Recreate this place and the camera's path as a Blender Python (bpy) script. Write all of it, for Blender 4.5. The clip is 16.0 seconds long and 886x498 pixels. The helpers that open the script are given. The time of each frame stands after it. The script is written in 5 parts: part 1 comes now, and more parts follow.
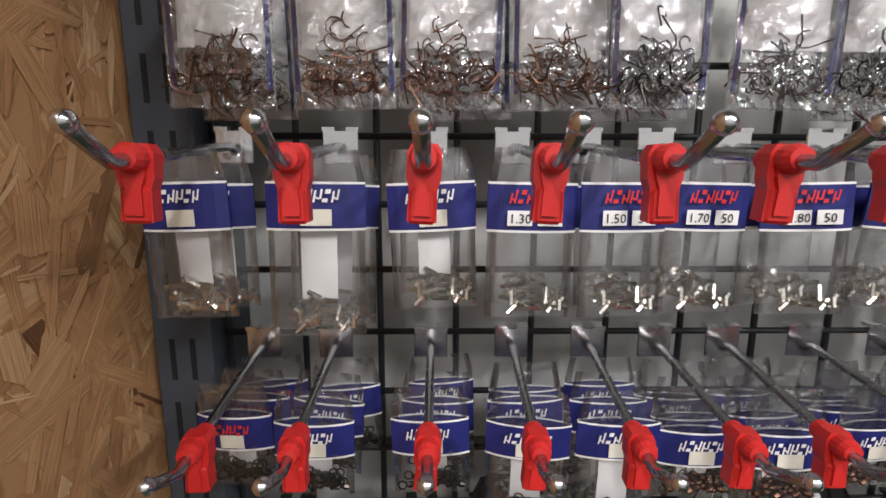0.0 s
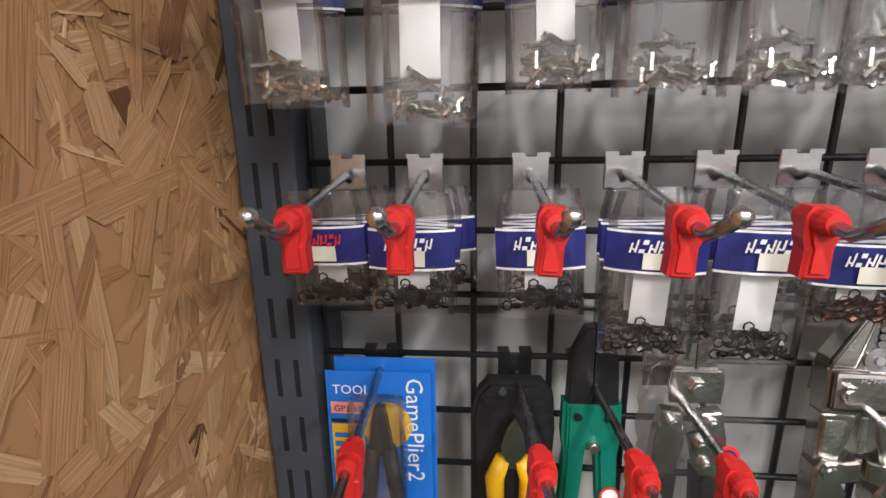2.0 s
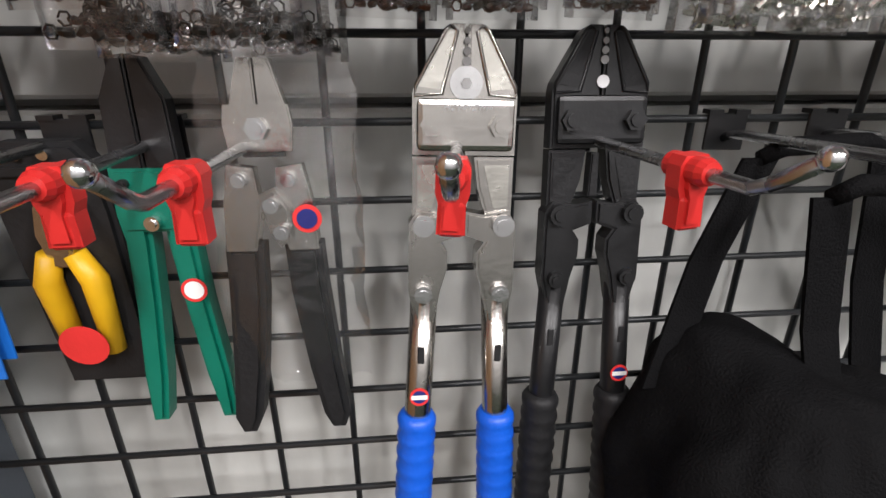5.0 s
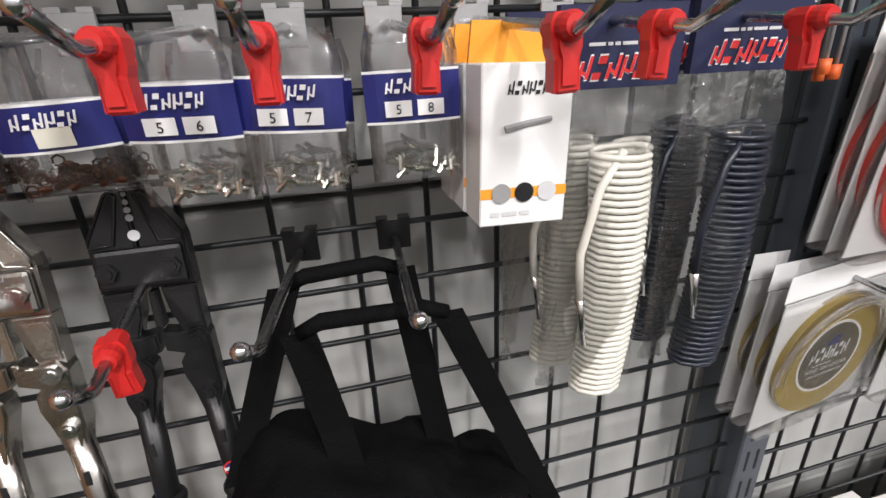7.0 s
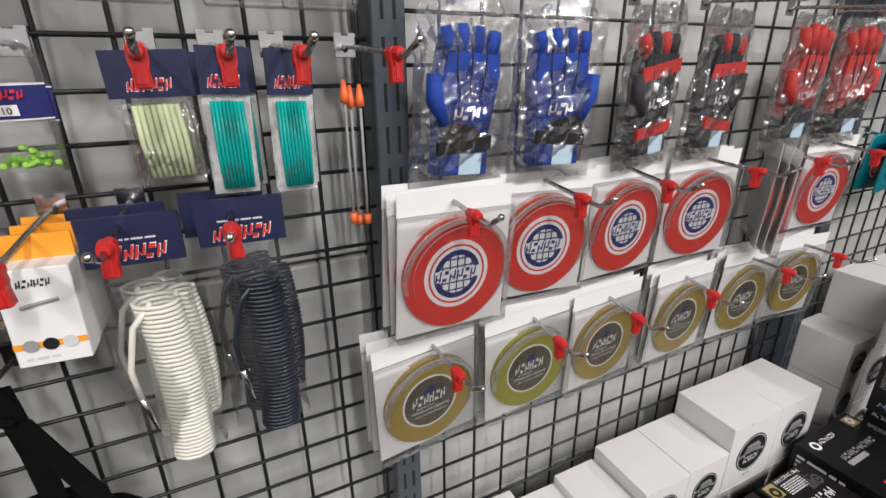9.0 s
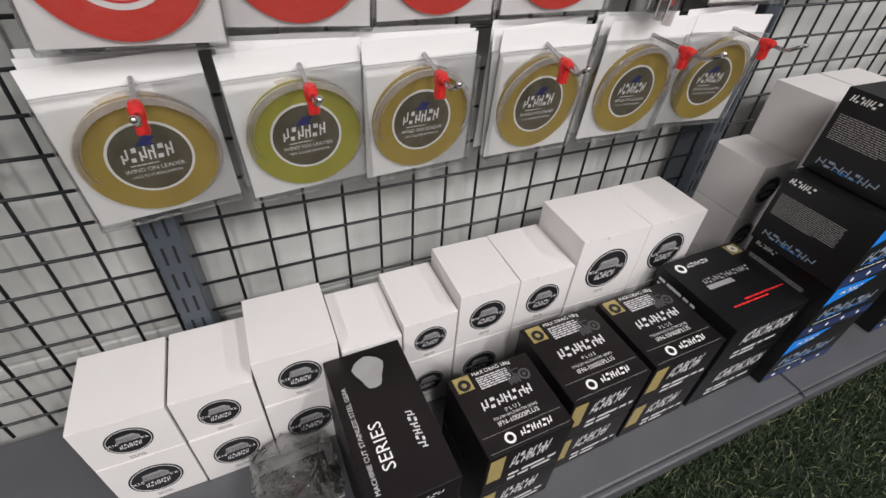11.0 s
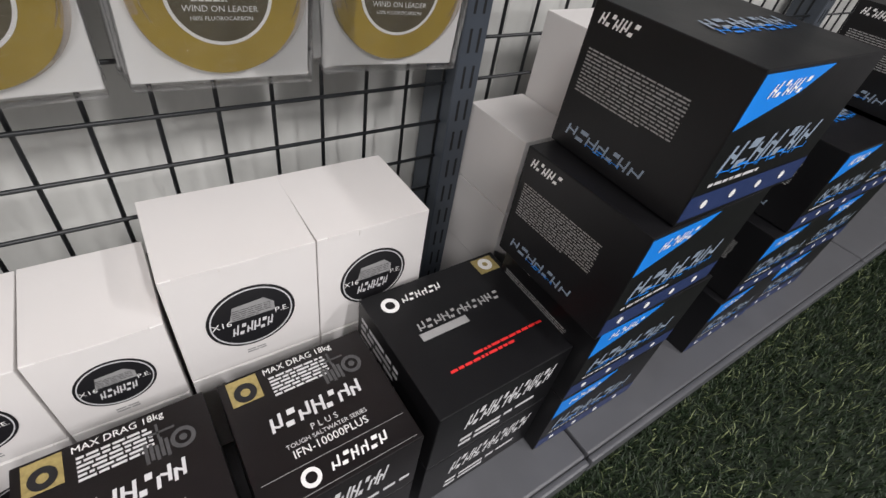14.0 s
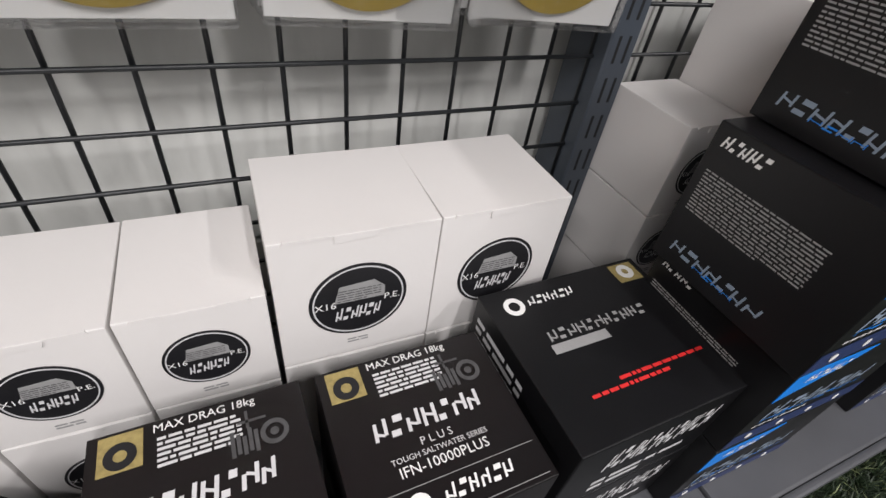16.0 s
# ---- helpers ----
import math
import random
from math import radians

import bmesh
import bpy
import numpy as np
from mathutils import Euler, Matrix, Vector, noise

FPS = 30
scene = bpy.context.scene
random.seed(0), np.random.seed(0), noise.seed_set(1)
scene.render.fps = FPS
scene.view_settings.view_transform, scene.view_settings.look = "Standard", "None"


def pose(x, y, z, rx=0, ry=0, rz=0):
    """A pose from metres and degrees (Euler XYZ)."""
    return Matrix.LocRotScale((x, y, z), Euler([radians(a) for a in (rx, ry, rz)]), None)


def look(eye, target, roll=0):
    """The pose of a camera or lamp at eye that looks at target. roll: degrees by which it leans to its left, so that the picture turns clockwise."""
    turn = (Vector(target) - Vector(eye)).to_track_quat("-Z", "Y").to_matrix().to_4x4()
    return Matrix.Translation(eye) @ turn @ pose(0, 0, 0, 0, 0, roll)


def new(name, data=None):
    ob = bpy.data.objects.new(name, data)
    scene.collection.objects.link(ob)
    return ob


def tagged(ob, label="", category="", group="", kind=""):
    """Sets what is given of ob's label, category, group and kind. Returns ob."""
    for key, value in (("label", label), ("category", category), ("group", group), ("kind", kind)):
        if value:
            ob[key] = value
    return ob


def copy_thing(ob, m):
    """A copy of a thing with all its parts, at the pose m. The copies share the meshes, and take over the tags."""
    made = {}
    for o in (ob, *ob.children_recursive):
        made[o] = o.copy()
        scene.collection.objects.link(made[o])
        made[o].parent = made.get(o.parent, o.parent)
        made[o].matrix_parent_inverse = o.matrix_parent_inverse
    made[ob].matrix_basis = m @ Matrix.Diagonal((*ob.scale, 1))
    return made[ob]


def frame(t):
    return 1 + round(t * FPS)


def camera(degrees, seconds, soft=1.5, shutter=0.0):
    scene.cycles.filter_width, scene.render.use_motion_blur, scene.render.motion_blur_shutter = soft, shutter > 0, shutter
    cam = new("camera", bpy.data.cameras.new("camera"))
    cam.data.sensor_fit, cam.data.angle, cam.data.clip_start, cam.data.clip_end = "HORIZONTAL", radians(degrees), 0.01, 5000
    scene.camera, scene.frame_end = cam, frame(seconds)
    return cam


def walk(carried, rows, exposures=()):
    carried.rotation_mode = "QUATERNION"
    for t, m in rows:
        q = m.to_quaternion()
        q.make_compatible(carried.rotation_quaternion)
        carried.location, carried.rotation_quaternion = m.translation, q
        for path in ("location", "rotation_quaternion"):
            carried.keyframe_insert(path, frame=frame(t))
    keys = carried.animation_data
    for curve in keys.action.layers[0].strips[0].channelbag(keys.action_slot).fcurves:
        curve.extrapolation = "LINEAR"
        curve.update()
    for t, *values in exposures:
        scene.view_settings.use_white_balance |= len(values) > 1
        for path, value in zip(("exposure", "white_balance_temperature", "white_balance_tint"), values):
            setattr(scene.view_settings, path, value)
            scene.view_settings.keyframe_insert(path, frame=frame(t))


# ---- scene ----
cam = camera(86.9, 16.0)
PATH = [
    (0, (0.165, -0.358, 1.267), (0.19, 1.613, 0.926), 0.1),
    (0.5, (0.143, -0.354, 1.268), (0.075, 1.601, 0.853), -0.2),
    (1, (0.134, -0.362, 1.247), (0.015, 1.585, 0.806), -0.9),
    (1.5, (0.123, -0.365, 1.194), (-0.044, 1.578, 0.749), -0.8),
    (2, (0.129, -0.343, 1.162), (-0.052, 1.587, 0.669), -1.0),
    (2.5, (0.179, -0.291, 1.123), (-0.001, 1.641, 0.637), -0.9),
    (3, (0.248, -0.274, 1.096), (0.098, 1.66, 0.609), -1.0),
    (3.5, (0.295, -0.28, 1.07), (0.236, 1.657, 0.575), -1.0),
    (3.7, (0.303, -0.283, 1.053), (0.285, 1.649, 0.534), -1.0),
    (5.8, (0.392, -0.315, 1.02), (0.632, 1.511, 0.239), 0.2),
    (6, (0.408, -0.316, 1.023), (0.673, 1.513, 0.26), 0.1),
    (6.5, (0.46, -0.331, 1.055), (0.887, 1.481, 0.324), -0.2),
    (7, (0.583, -0.355, 1.112), (1.03, 1.436, 0.343), -2.7),
    (7.5, (0.651, -0.372, 1.164), (1.191, 1.396, 0.4), -1.9),
    (8, (0.677, -0.418, 1.183), (1.318, 1.33, 0.453), -1.7),
    (8.5, (0.734, -0.527, 1.231), (1.456, 1.192, 0.508), -1.5),
    (9, (0.849, -0.579, 1.255), (1.661, 1.105, 0.543), -0.6),
    (9.5, (0.985, -0.601, 1.268), (1.804, 1.089, 0.58), 1.4),
    (10, (1.044, -0.597, 1.244), (1.837, 1.069, 0.473), 2.3),
    (10.2, (1.067, -0.586, 1.203), (1.843, 1.012, 0.284), 2.6),
    (12.3, (1.381, -0.744, 1.048), (2.015, 0.55, -0.339), 4.1),
    (12.5, (1.406, -0.74, 1.053), (2.074, 0.544, -0.327), 3.3),
    (13, (1.47, -0.696, 1.042), (2.288, 0.513, -0.325), 6.8),
    (13.5, (1.604, -0.62, 1.045), (2.557, 0.504, -0.308), 6.7),
    (14, (1.708, -0.535, 0.929), (2.681, 0.608, -0.393), 11.2),
    (14.5, (1.749, -0.496, 0.854), (2.648, 0.726, -0.449), 11.3),
    (15, (1.697, -0.464, 0.832), (2.528, 0.822, -0.456), 10.3),
    (15.5, (1.68, -0.467, 0.826), (2.448, 0.857, -0.461), 9.8),
    (16, (1.681, -0.466, 0.837), (2.419, 0.858, -0.467), 9.2),
]
EXPOSURE = [(0, -0.25), (1, 0.0), (2, 0.15), (3.5, 0.12), (6, 0.2), (6.7, 0.0), (7.5, -0.2), (9, -0.4), (10, -0.42), (12.5, -0.36), (16, -0.36)]
walk(cam, [(t, look(e, g, r)) for t, e, g, r in PATH], EXPOSURE)

# ---- light ----
world = bpy.data.worlds.new("world")
world.use_nodes = True
world.node_tree.nodes["Background"].inputs[0].default_value = (0.8, 0.9, 1.0, 1)
world.node_tree.nodes["Background"].inputs[1].default_value = 0.05
scene.world = world
LAMP_POWER = 70


# ---- materials ----
def mat(name, col, rough=0.5, metal=0.0, scale=40, var=0.15, bump=0.1, fine=300, trans=0.0, stretch=(1, 1, 1), spec=0.5):
    m = bpy.data.materials.new(name)
    m.use_nodes = True
    nt = m.node_tree
    b = nt.nodes["Principled BSDF"]
    b.inputs["Metallic"].default_value = metal
    b.inputs["Specular IOR Level"].default_value = spec
    tc = nt.nodes.new("ShaderNodeTexCoord")
    mp = nt.nodes.new("ShaderNodeMapping")
    mp.inputs["Scale"].default_value = stretch
    nt.links.new(tc.outputs["Object"], mp.inputs["Vector"])
    n1 = nt.nodes.new("ShaderNodeTexNoise")
    n1.inputs["Scale"].default_value = scale
    n1.inputs["Detail"].default_value = 5
    n2 = nt.nodes.new("ShaderNodeTexNoise")
    n2.inputs["Scale"].default_value = fine
    for n in (n1, n2):
        nt.links.new(mp.outputs[0], n.inputs["Vector"])
    mix = nt.nodes.new("ShaderNodeMix")
    mix.data_type = "RGBA"
    mix.inputs["A"].default_value = (*[c * (1 - var) for c in col], 1)
    mix.inputs["B"].default_value = (*[min(1, c * (1 + var)) for c in col], 1)
    nt.links.new(n1.outputs[0], mix.inputs["Factor"])
    nt.links.new(mix.outputs["Result"], b.inputs["Base Color"])
    mr = nt.nodes.new("ShaderNodeMapRange")
    mr.inputs["To Min"].default_value = max(0.02, rough - 0.12)
    mr.inputs["To Max"].default_value = min(1, rough + 0.12)
    nt.links.new(n1.outputs[0], mr.inputs["Value"])
    nt.links.new(mr.outputs[0], b.inputs["Roughness"])
    bp = nt.nodes.new("ShaderNodeBump")
    bp.inputs["Strength"].default_value = bump
    bp.inputs["Distance"].default_value = 0.002
    nt.links.new(n2.outputs[0], bp.inputs["Height"])
    nt.links.new(bp.outputs[0], b.inputs["Normal"])
    b.inputs["Transmission Weight"].default_value = trans
    return m


def clear_plastic(name, haze, scale, tint=(1, 1, 1), crinkle=0.6, gloss=0.03):
    """Thin clear film: light passes straight through, a gloss lies on top."""
    m = bpy.data.materials.new(name)
    m.use_nodes = True
    nt = m.node_tree
    nt.nodes.remove(nt.nodes["Principled BSDF"])
    out = nt.nodes["Material Output"]
    tr = nt.nodes.new("ShaderNodeBsdfTransparent")
    tr.inputs[0].default_value = (*tint, 1)
    gl = nt.nodes.new("ShaderNodeBsdfGlossy")
    gl.inputs["Roughness"].default_value = 0.06
    df = nt.nodes.new("ShaderNodeBsdfDiffuse")
    df.inputs[0].default_value = (0.75, 0.76, 0.78, 1)
    tc = nt.nodes.new("ShaderNodeTexCoord")
    no = nt.nodes.new("ShaderNodeTexNoise")
    no.inputs["Scale"].default_value = scale
    no.inputs["Detail"].default_value = 4
    no.inputs["Distortion"].default_value = 1.2
    nt.links.new(tc.outputs["Object"], no.inputs["Vector"])
    bp = nt.nodes.new("ShaderNodeBump")
    bp.inputs["Strength"].default_value = crinkle
    bp.inputs["Distance"].default_value = 0.006
    nt.links.new(no.outputs[0], bp.inputs["Height"])
    nt.links.new(bp.outputs[0], gl.inputs["Normal"])
    fr = nt.nodes.new("ShaderNodeFresnel")
    fr.inputs[0].default_value = 1.5
    a = nt.nodes.new("ShaderNodeMixShader")
    a.inputs[0].default_value = haze
    nt.links.new(tr.outputs[0], a.inputs[1])
    nt.links.new(df.outputs[0], a.inputs[2])
    b = nt.nodes.new("ShaderNodeMixShader")
    ad = nt.nodes.new("ShaderNodeMath")
    ad.operation = "MULTIPLY_ADD"
    ad.use_clamp = True
    ad.inputs[1].default_value = 0.55
    ad.inputs[2].default_value = gloss
    nt.links.new(fr.outputs[0], ad.inputs[0])
    nt.links.new(ad.outputs[0], b.inputs[0])
    nt.links.new(a.outputs[0], b.inputs[1])
    nt.links.new(gl.outputs[0], b.inputs[2])
    nt.links.new(b.outputs[0], out.inputs[0])
    return m


def osb_material():
    """Strand board: each strand takes its own tone, with fibres running along it."""
    m = mat("osb", (0.42, 0.22, 0.085), 0.55, scale=9, var=0.3, bump=0.3, fine=150)
    nt = m.node_tree
    b = nt.nodes["Principled BSDF"]
    g = nt.nodes.new("ShaderNodeNewGeometry")
    cr = nt.nodes.new("ShaderNodeValToRGB")
    e = cr.color_ramp.elements
    e[0].position, e[0].color = 0.0, (0.12, 0.05, 0.02, 1)
    e[1].position, e[1].color = 1.0, (0.56, 0.36, 0.19, 1)
    for p, c in ((0.05, (0.31, 0.155, 0.066, 1)), (0.25, (0.38, 0.2, 0.088, 1)), (0.8, (0.43, 0.24, 0.11, 1))):
        e.new(p).color = c
    nt.links.new(g.outputs["Random Per Island"], cr.inputs[0])
    uv = nt.nodes.new("ShaderNodeUVMap")
    uv.uv_map = "strand"
    mp = nt.nodes.new("ShaderNodeMapping")
    mp.inputs["Scale"].default_value = (22, 900, 1)
    nt.links.new(uv.outputs[0], mp.inputs["Vector"])
    fib = nt.nodes.new("ShaderNodeTexNoise")
    fib.inputs["Scale"].default_value = 1.0
    fib.inputs["Detail"].default_value = 4
    nt.links.new(mp.outputs[0], fib.inputs["Vector"])
    mr = nt.nodes.new("ShaderNodeMapRange")
    mr.inputs["From Min"].default_value = 0.25
    mr.inputs["From Max"].default_value = 0.75
    mr.inputs["To Min"].default_value = 0.62
    mr.inputs["To Max"].default_value = 1.3
    nt.links.new(fib.outputs[0], mr.inputs["Value"])
    mu = nt.nodes.new("ShaderNodeMix")
    mu.data_type, mu.blend_type = "RGBA", "MULTIPLY"
    mu.inputs["Factor"].default_value = 1
    nt.links.new(cr.outputs[0], mu.inputs["A"])
    nt.links.new(mr.outputs[0], mu.inputs["B"])
    nt.links.new(mu.outputs["Result"], b.inputs["Base Color"])
    bp = nt.nodes.new("ShaderNodeBump")
    bp.inputs["Strength"].default_value = 0.35
    bp.inputs["Distance"].default_value = 0.001
    nt.links.new(fib.outputs[0], bp.inputs["Height"])
    nt.links.new(bp.outputs[0], b.inputs["Normal"])
    return m


def leaf_material(name, c1, c2):
    m = mat(name, c1, 0.6)
    nt = m.node_tree
    g = nt.nodes.new("ShaderNodeNewGeometry")
    mx = nt.nodes.new("ShaderNodeMix")
    mx.data_type = "RGBA"
    mx.inputs["A"].default_value = (*c1, 1)
    mx.inputs["B"].default_value = (*c2, 1)
    pw = nt.nodes.new("ShaderNodeMath")
    pw.operation = "POWER"
    pw.inputs[1].default_value = 11
    nt.links.new(g.outputs["Random Per Island"], pw.inputs[0])
    nt.links.new(pw.outputs[0], mx.inputs["Factor"])
    nt.links.new(mx.outputs["Result"], nt.nodes["Principled BSDF"].inputs["Base Color"])
    return m


OSB = osb_material()
STEEL_DARK = mat("slate_paint", (0.05, 0.06, 0.075), 0.42, 0.0, 25, 0.12, 0.05)
WIRE = mat("black_wire", (0.016, 0.018, 0.02), 0.4, 0.0, 60, 0.2, 0.05)
SLOT = mat("slot_shadow", (0.006, 0.006, 0.007), 0.8)
WALL = mat("wall_sheet", (0.5, 0.505, 0.485), 0.6, 0.0, 11, 0.5, 0.25, 60, stretch=(1, 1, 0.3))
# grey of the unseen room, kept low to hold down bounce light
ROOM_GREY = mat("unseen_room_grey", (0.3, 0.3, 0.3), 0.8, 0, 3, 0.05)
SHELF = mat("shelf_paint", (0.085, 0.087, 0.095), 0.4, 0.0, 18, 0.12, 0.05)
CHROME = mat("chrome", (0.72, 0.72, 0.72), 0.18, 1.0, 80, 0.1, 0.05)
PRONG = mat("dull_chrome", (0.4, 0.4, 0.41), 0.25, 1.0, 80, 0.15, 0.05)
RED = mat("red_plastic", (0.55, 0.022, 0.02), 0.38, 0.0, 60, 0.12, 0.05)
FILM = clear_plastic("clear_film", 0.014, 60, crinkle=0.7, gloss=0.045)
FILM_CR = clear_plastic("crinkled_film", 0.015, 38, crinkle=1.0, gloss=0.2)
CLAM = clear_plastic("clear_clamshell", 0.035, 25, crinkle=0.35, gloss=0.05)
NAVY = mat("navy_print", (0.018, 0.022, 0.15), 0.4, 0, 50, 0.1, 0.03)
NAVY_D = mat("dark_navy_card", (0.014, 0.018, 0.06), 0.45, 0, 50, 0.1, 0.03)
WHITE = mat("white_card", (0.8, 0.8, 0.79), 0.5, 0, 12, 0.04, 0.04)
WHITE_BOX = mat("white_carton", (0.72, 0.7, 0.685), 0.5, 0, 7, 0.05, 0.06, 200)
CREAM = mat("cream_label", (0.7, 0.68, 0.58), 0.5)
PINKRED = mat("red_print", (0.65, 0.03, 0.03), 0.45)
INK = mat("black_ink", (0.012, 0.012, 0.014), 0.45)
GREY_INK = mat("grey_ink", (0.3, 0.3, 0.3), 0.5)
DIM_INK = mat("dim_grey_ink", (0.07, 0.07, 0.072), 0.45, 0, 90, 0.5)
STEEL_INK = mat("steel_blue_ink", (0.24, 0.3, 0.38), 0.4)
SILVER_INK = mat("silver_ink", (0.62, 0.62, 0.63), 0.4)
GOLD_INK = mat("gold_ink", (0.33, 0.26, 0.1), 0.4, 0, 220, 0.5)
ICE_LABEL = mat("pale_blue_label", (0.45, 0.58, 0.68), 0.45, 0, 120, 0.2)
BLACK_BOX = mat("black_carton", (0.007, 0.007, 0.008), 0.38, 0, 8, 0.25, 0.05, 250, spec=0.35)
BROWN_BOX = mat("brown_black_carton", (0.007, 0.0055, 0.006), 0.34, 0, 8, 0.25, 0.05, 250, spec=0.4)
BLUE_INK = mat("sky_blue_print", (0.01, 0.22, 0.75), 0.4)
NAVY_BAND = mat("deep_blue_print", (0.02, 0.035, 0.11), 0.4)
SLEEVE = mat("nickel", (0.7, 0.68, 0.62), 0.25, 1.0, 90, 0.15)
DARKMETAL = mat("dark_nickel", (0.06, 0.055, 0.05), 0.3, 1.0, 90, 0.3)
BRONZE = mat("bronzed_steel", (0.12, 0.06, 0.04), 0.35, 0.9, 90, 0.3)
BLACK_RUB = mat("black_rubber", (0.011, 0.011, 0.012), 0.55, 0, 60, 0.3, 0.2, spec=0.3)
BLACK_MET = mat("black_oxide_steel", (0.010, 0.010, 0.011), 0.36, 0.1, 60, 0.3, 0.08)
FABRIC = mat("black_nylon", (0.004, 0.004, 0.0045), 0.8, 0, 30, 0.3, 0.5, 700, spec=0.08)
TOOLSTEEL = mat("plated_steel", (0.5, 0.48, 0.45), 0.24, 1.0, 50, 0.15, 0.06)
GREEN = mat("green_grip", (0.0, 0.13, 0.085), 0.4, 0, 40, 0.1)
BLUE_GRIP = mat("blue_grip", (0.005, 0.09, 0.55), 0.42, 0, 40, 0.1, 0.2)
YELLOW = mat("yellow_grip", (0.75, 0.42, 0.01), 0.45)
CARD_BLUE = mat("blue_card", (0.015, 0.16, 0.6), 0.35)
TEAL = mat("turquoise_tube", (0.0, 0.4, 0.36), 0.4, 0, 40, 0.12)
TEAL_D = mat("teal_pouch", (0.0, 0.16, 0.2), 0.35, 0, 20, 0.15)
LUMO = mat("pale_green_tube", (0.55, 0.62, 0.38), 0.45)
LIME = mat("lime_bead", (0.35, 0.7, 0.1), 0.4)
IVORY = mat("ivory_cord", (0.72, 0.7, 0.62), 0.4, 0, 30, 0.06)
NAVY_CORD = mat("dark_blue_cord", (0.016, 0.02, 0.032), 0.35)
ORANGE = mat("orange_plastic", (0.85, 0.16, 0.04), 0.45)
PINK_CARD = mat("pink_card", (0.85, 0.3, 0.28), 0.4)
ORANGE_CARD = mat("orange_card", (0.9, 0.35, 0.03), 0.45)
GLOVE_BLUE = mat("blue_glove_fabric", (0.006, 0.045, 0.3), 0.75, 0, 45, 0.55, 0.4, 600)
GLOVE_BLACK = mat("black_glove_fabric", (0.02, 0.02, 0.024), 0.75, 0, 60, 0.25, 0.4, 600)
GLOVE_RED = mat("red_glove_fabric", (0.42, 0.025, 0.02), 0.7, 0, 60, 0.2, 0.4, 600)
RED_FILL = mat("red_spool_face", (0.62, 0.035, 0.02), 0.4, 0, 20, 0.1)
GOLD_FILL = mat("olive_gold_spool_face", (0.36, 0.26, 0.05), 0.35, 0, 18, 0.22)
OLIVE_FILL = mat("olive_green_spool_face", (0.34, 0.32, 0.04), 0.35, 0, 18, 0.2)
SPOOL_IN = mat("olive_grey_centre", (0.1, 0.085, 0.05), 0.4, 0, 30, 0.4)
LINE = clear_plastic("clear_fishing_line", 0.16, 200, (0.95, 0.9, 0.85))
GRASS = leaf_material("turf_blade", (0.007, 0.02, 0.004), (0.22, 0.26, 0.12))
TURF = mat("turf_backing", (0.006, 0.013, 0.004), 0.9, 0, 60, 0.4, 0.5)


# ---- mesh helpers ----
def mesh_of(bm, name, material, smooth=False):
    me = bpy.data.meshes.new(name)
    bm.to_mesh(me)
    bm.free()
    me.materials.append(material)
    if smooth:
        for p in me.polygons:
            p.use_smooth = True
    return me


PRINTS = ("wordmark", "reel_picture", "maker_mark", "lid_wordmark", "wordmark_edge", "lid_wordmark_edge", "side_wordmark", "side_wordmark_edge", "title", "small_print", "side_print", "text", "red_line", "barcode", "print", "tagline")


def part(name, bm, material, parent=None, label="", smooth=False, kind=""):
    ob = new(name, mesh_of(bm, name, material, smooth))
    if parent is not None:
        ob.parent = parent
    if not kind and name in PRINTS:
        kind = "stuff"
    return tagged(ob, label, kind=kind)


def empty(name, label, category, group="", at=(0, 0, 0), rot=(0, 0, 0)):
    ob = new(name)
    ob.empty_display_size = 0.02
    ob.matrix_basis = pose(*at, *rot)
    return tagged(ob, label, category, group)


def box(x0, x1, y0, y1, z0, z1, bev=0.0, bm=None, seg=1):
    bm = bm or bmesh.new()
    m = Matrix.Translation(((x0 + x1) / 2, (y0 + y1) / 2, (z0 + z1) / 2)) @ Matrix.Diagonal((x1 - x0, y1 - y0, z1 - z0, 1))
    r = bmesh.ops.create_cube(bm, size=1, matrix=m)
    if bev:
        edges = list({e for v in r["verts"] for e in v.link_edges})
        bmesh.ops.bevel(bm, geom=edges, offset=bev, segments=seg, affect="EDGES", profile=0.6)
    return bm


def tube(pts, r, n=8, bm=None, caps=True):
    """A round bar along a line of points; r may be one radius or one for each point."""
    bm = bm or bmesh.new()
    pts = [Vector(p) for p in pts]
    rs = r if isinstance(r, (list, tuple)) else [r] * len(pts)
    rings = []
    side = None
    for i, p in enumerate(pts):
        d = (pts[min(i + 1, len(pts) - 1)] - pts[max(i - 1, 0)]).normalized()
        if side is None:
            side = d.orthogonal().normalized()
        side = (side - d * side.dot(d)).normalized()
        up = d.cross(side)
        rings.append([bm.verts.new(p + rs[i] * (math.cos(2 * math.pi * k / n) * side + math.sin(2 * math.pi * k / n) * up)) for k in range(n)])
    for a, b in zip(rings, rings[1:]):
        for k in range(n):
            bm.faces.new((a[k], a[(k + 1) % n], b[(k + 1) % n], b[k]))
    if caps:
        bm.faces.new(rings[0][::-1])
        bm.faces.new(rings[-1])
    return bm


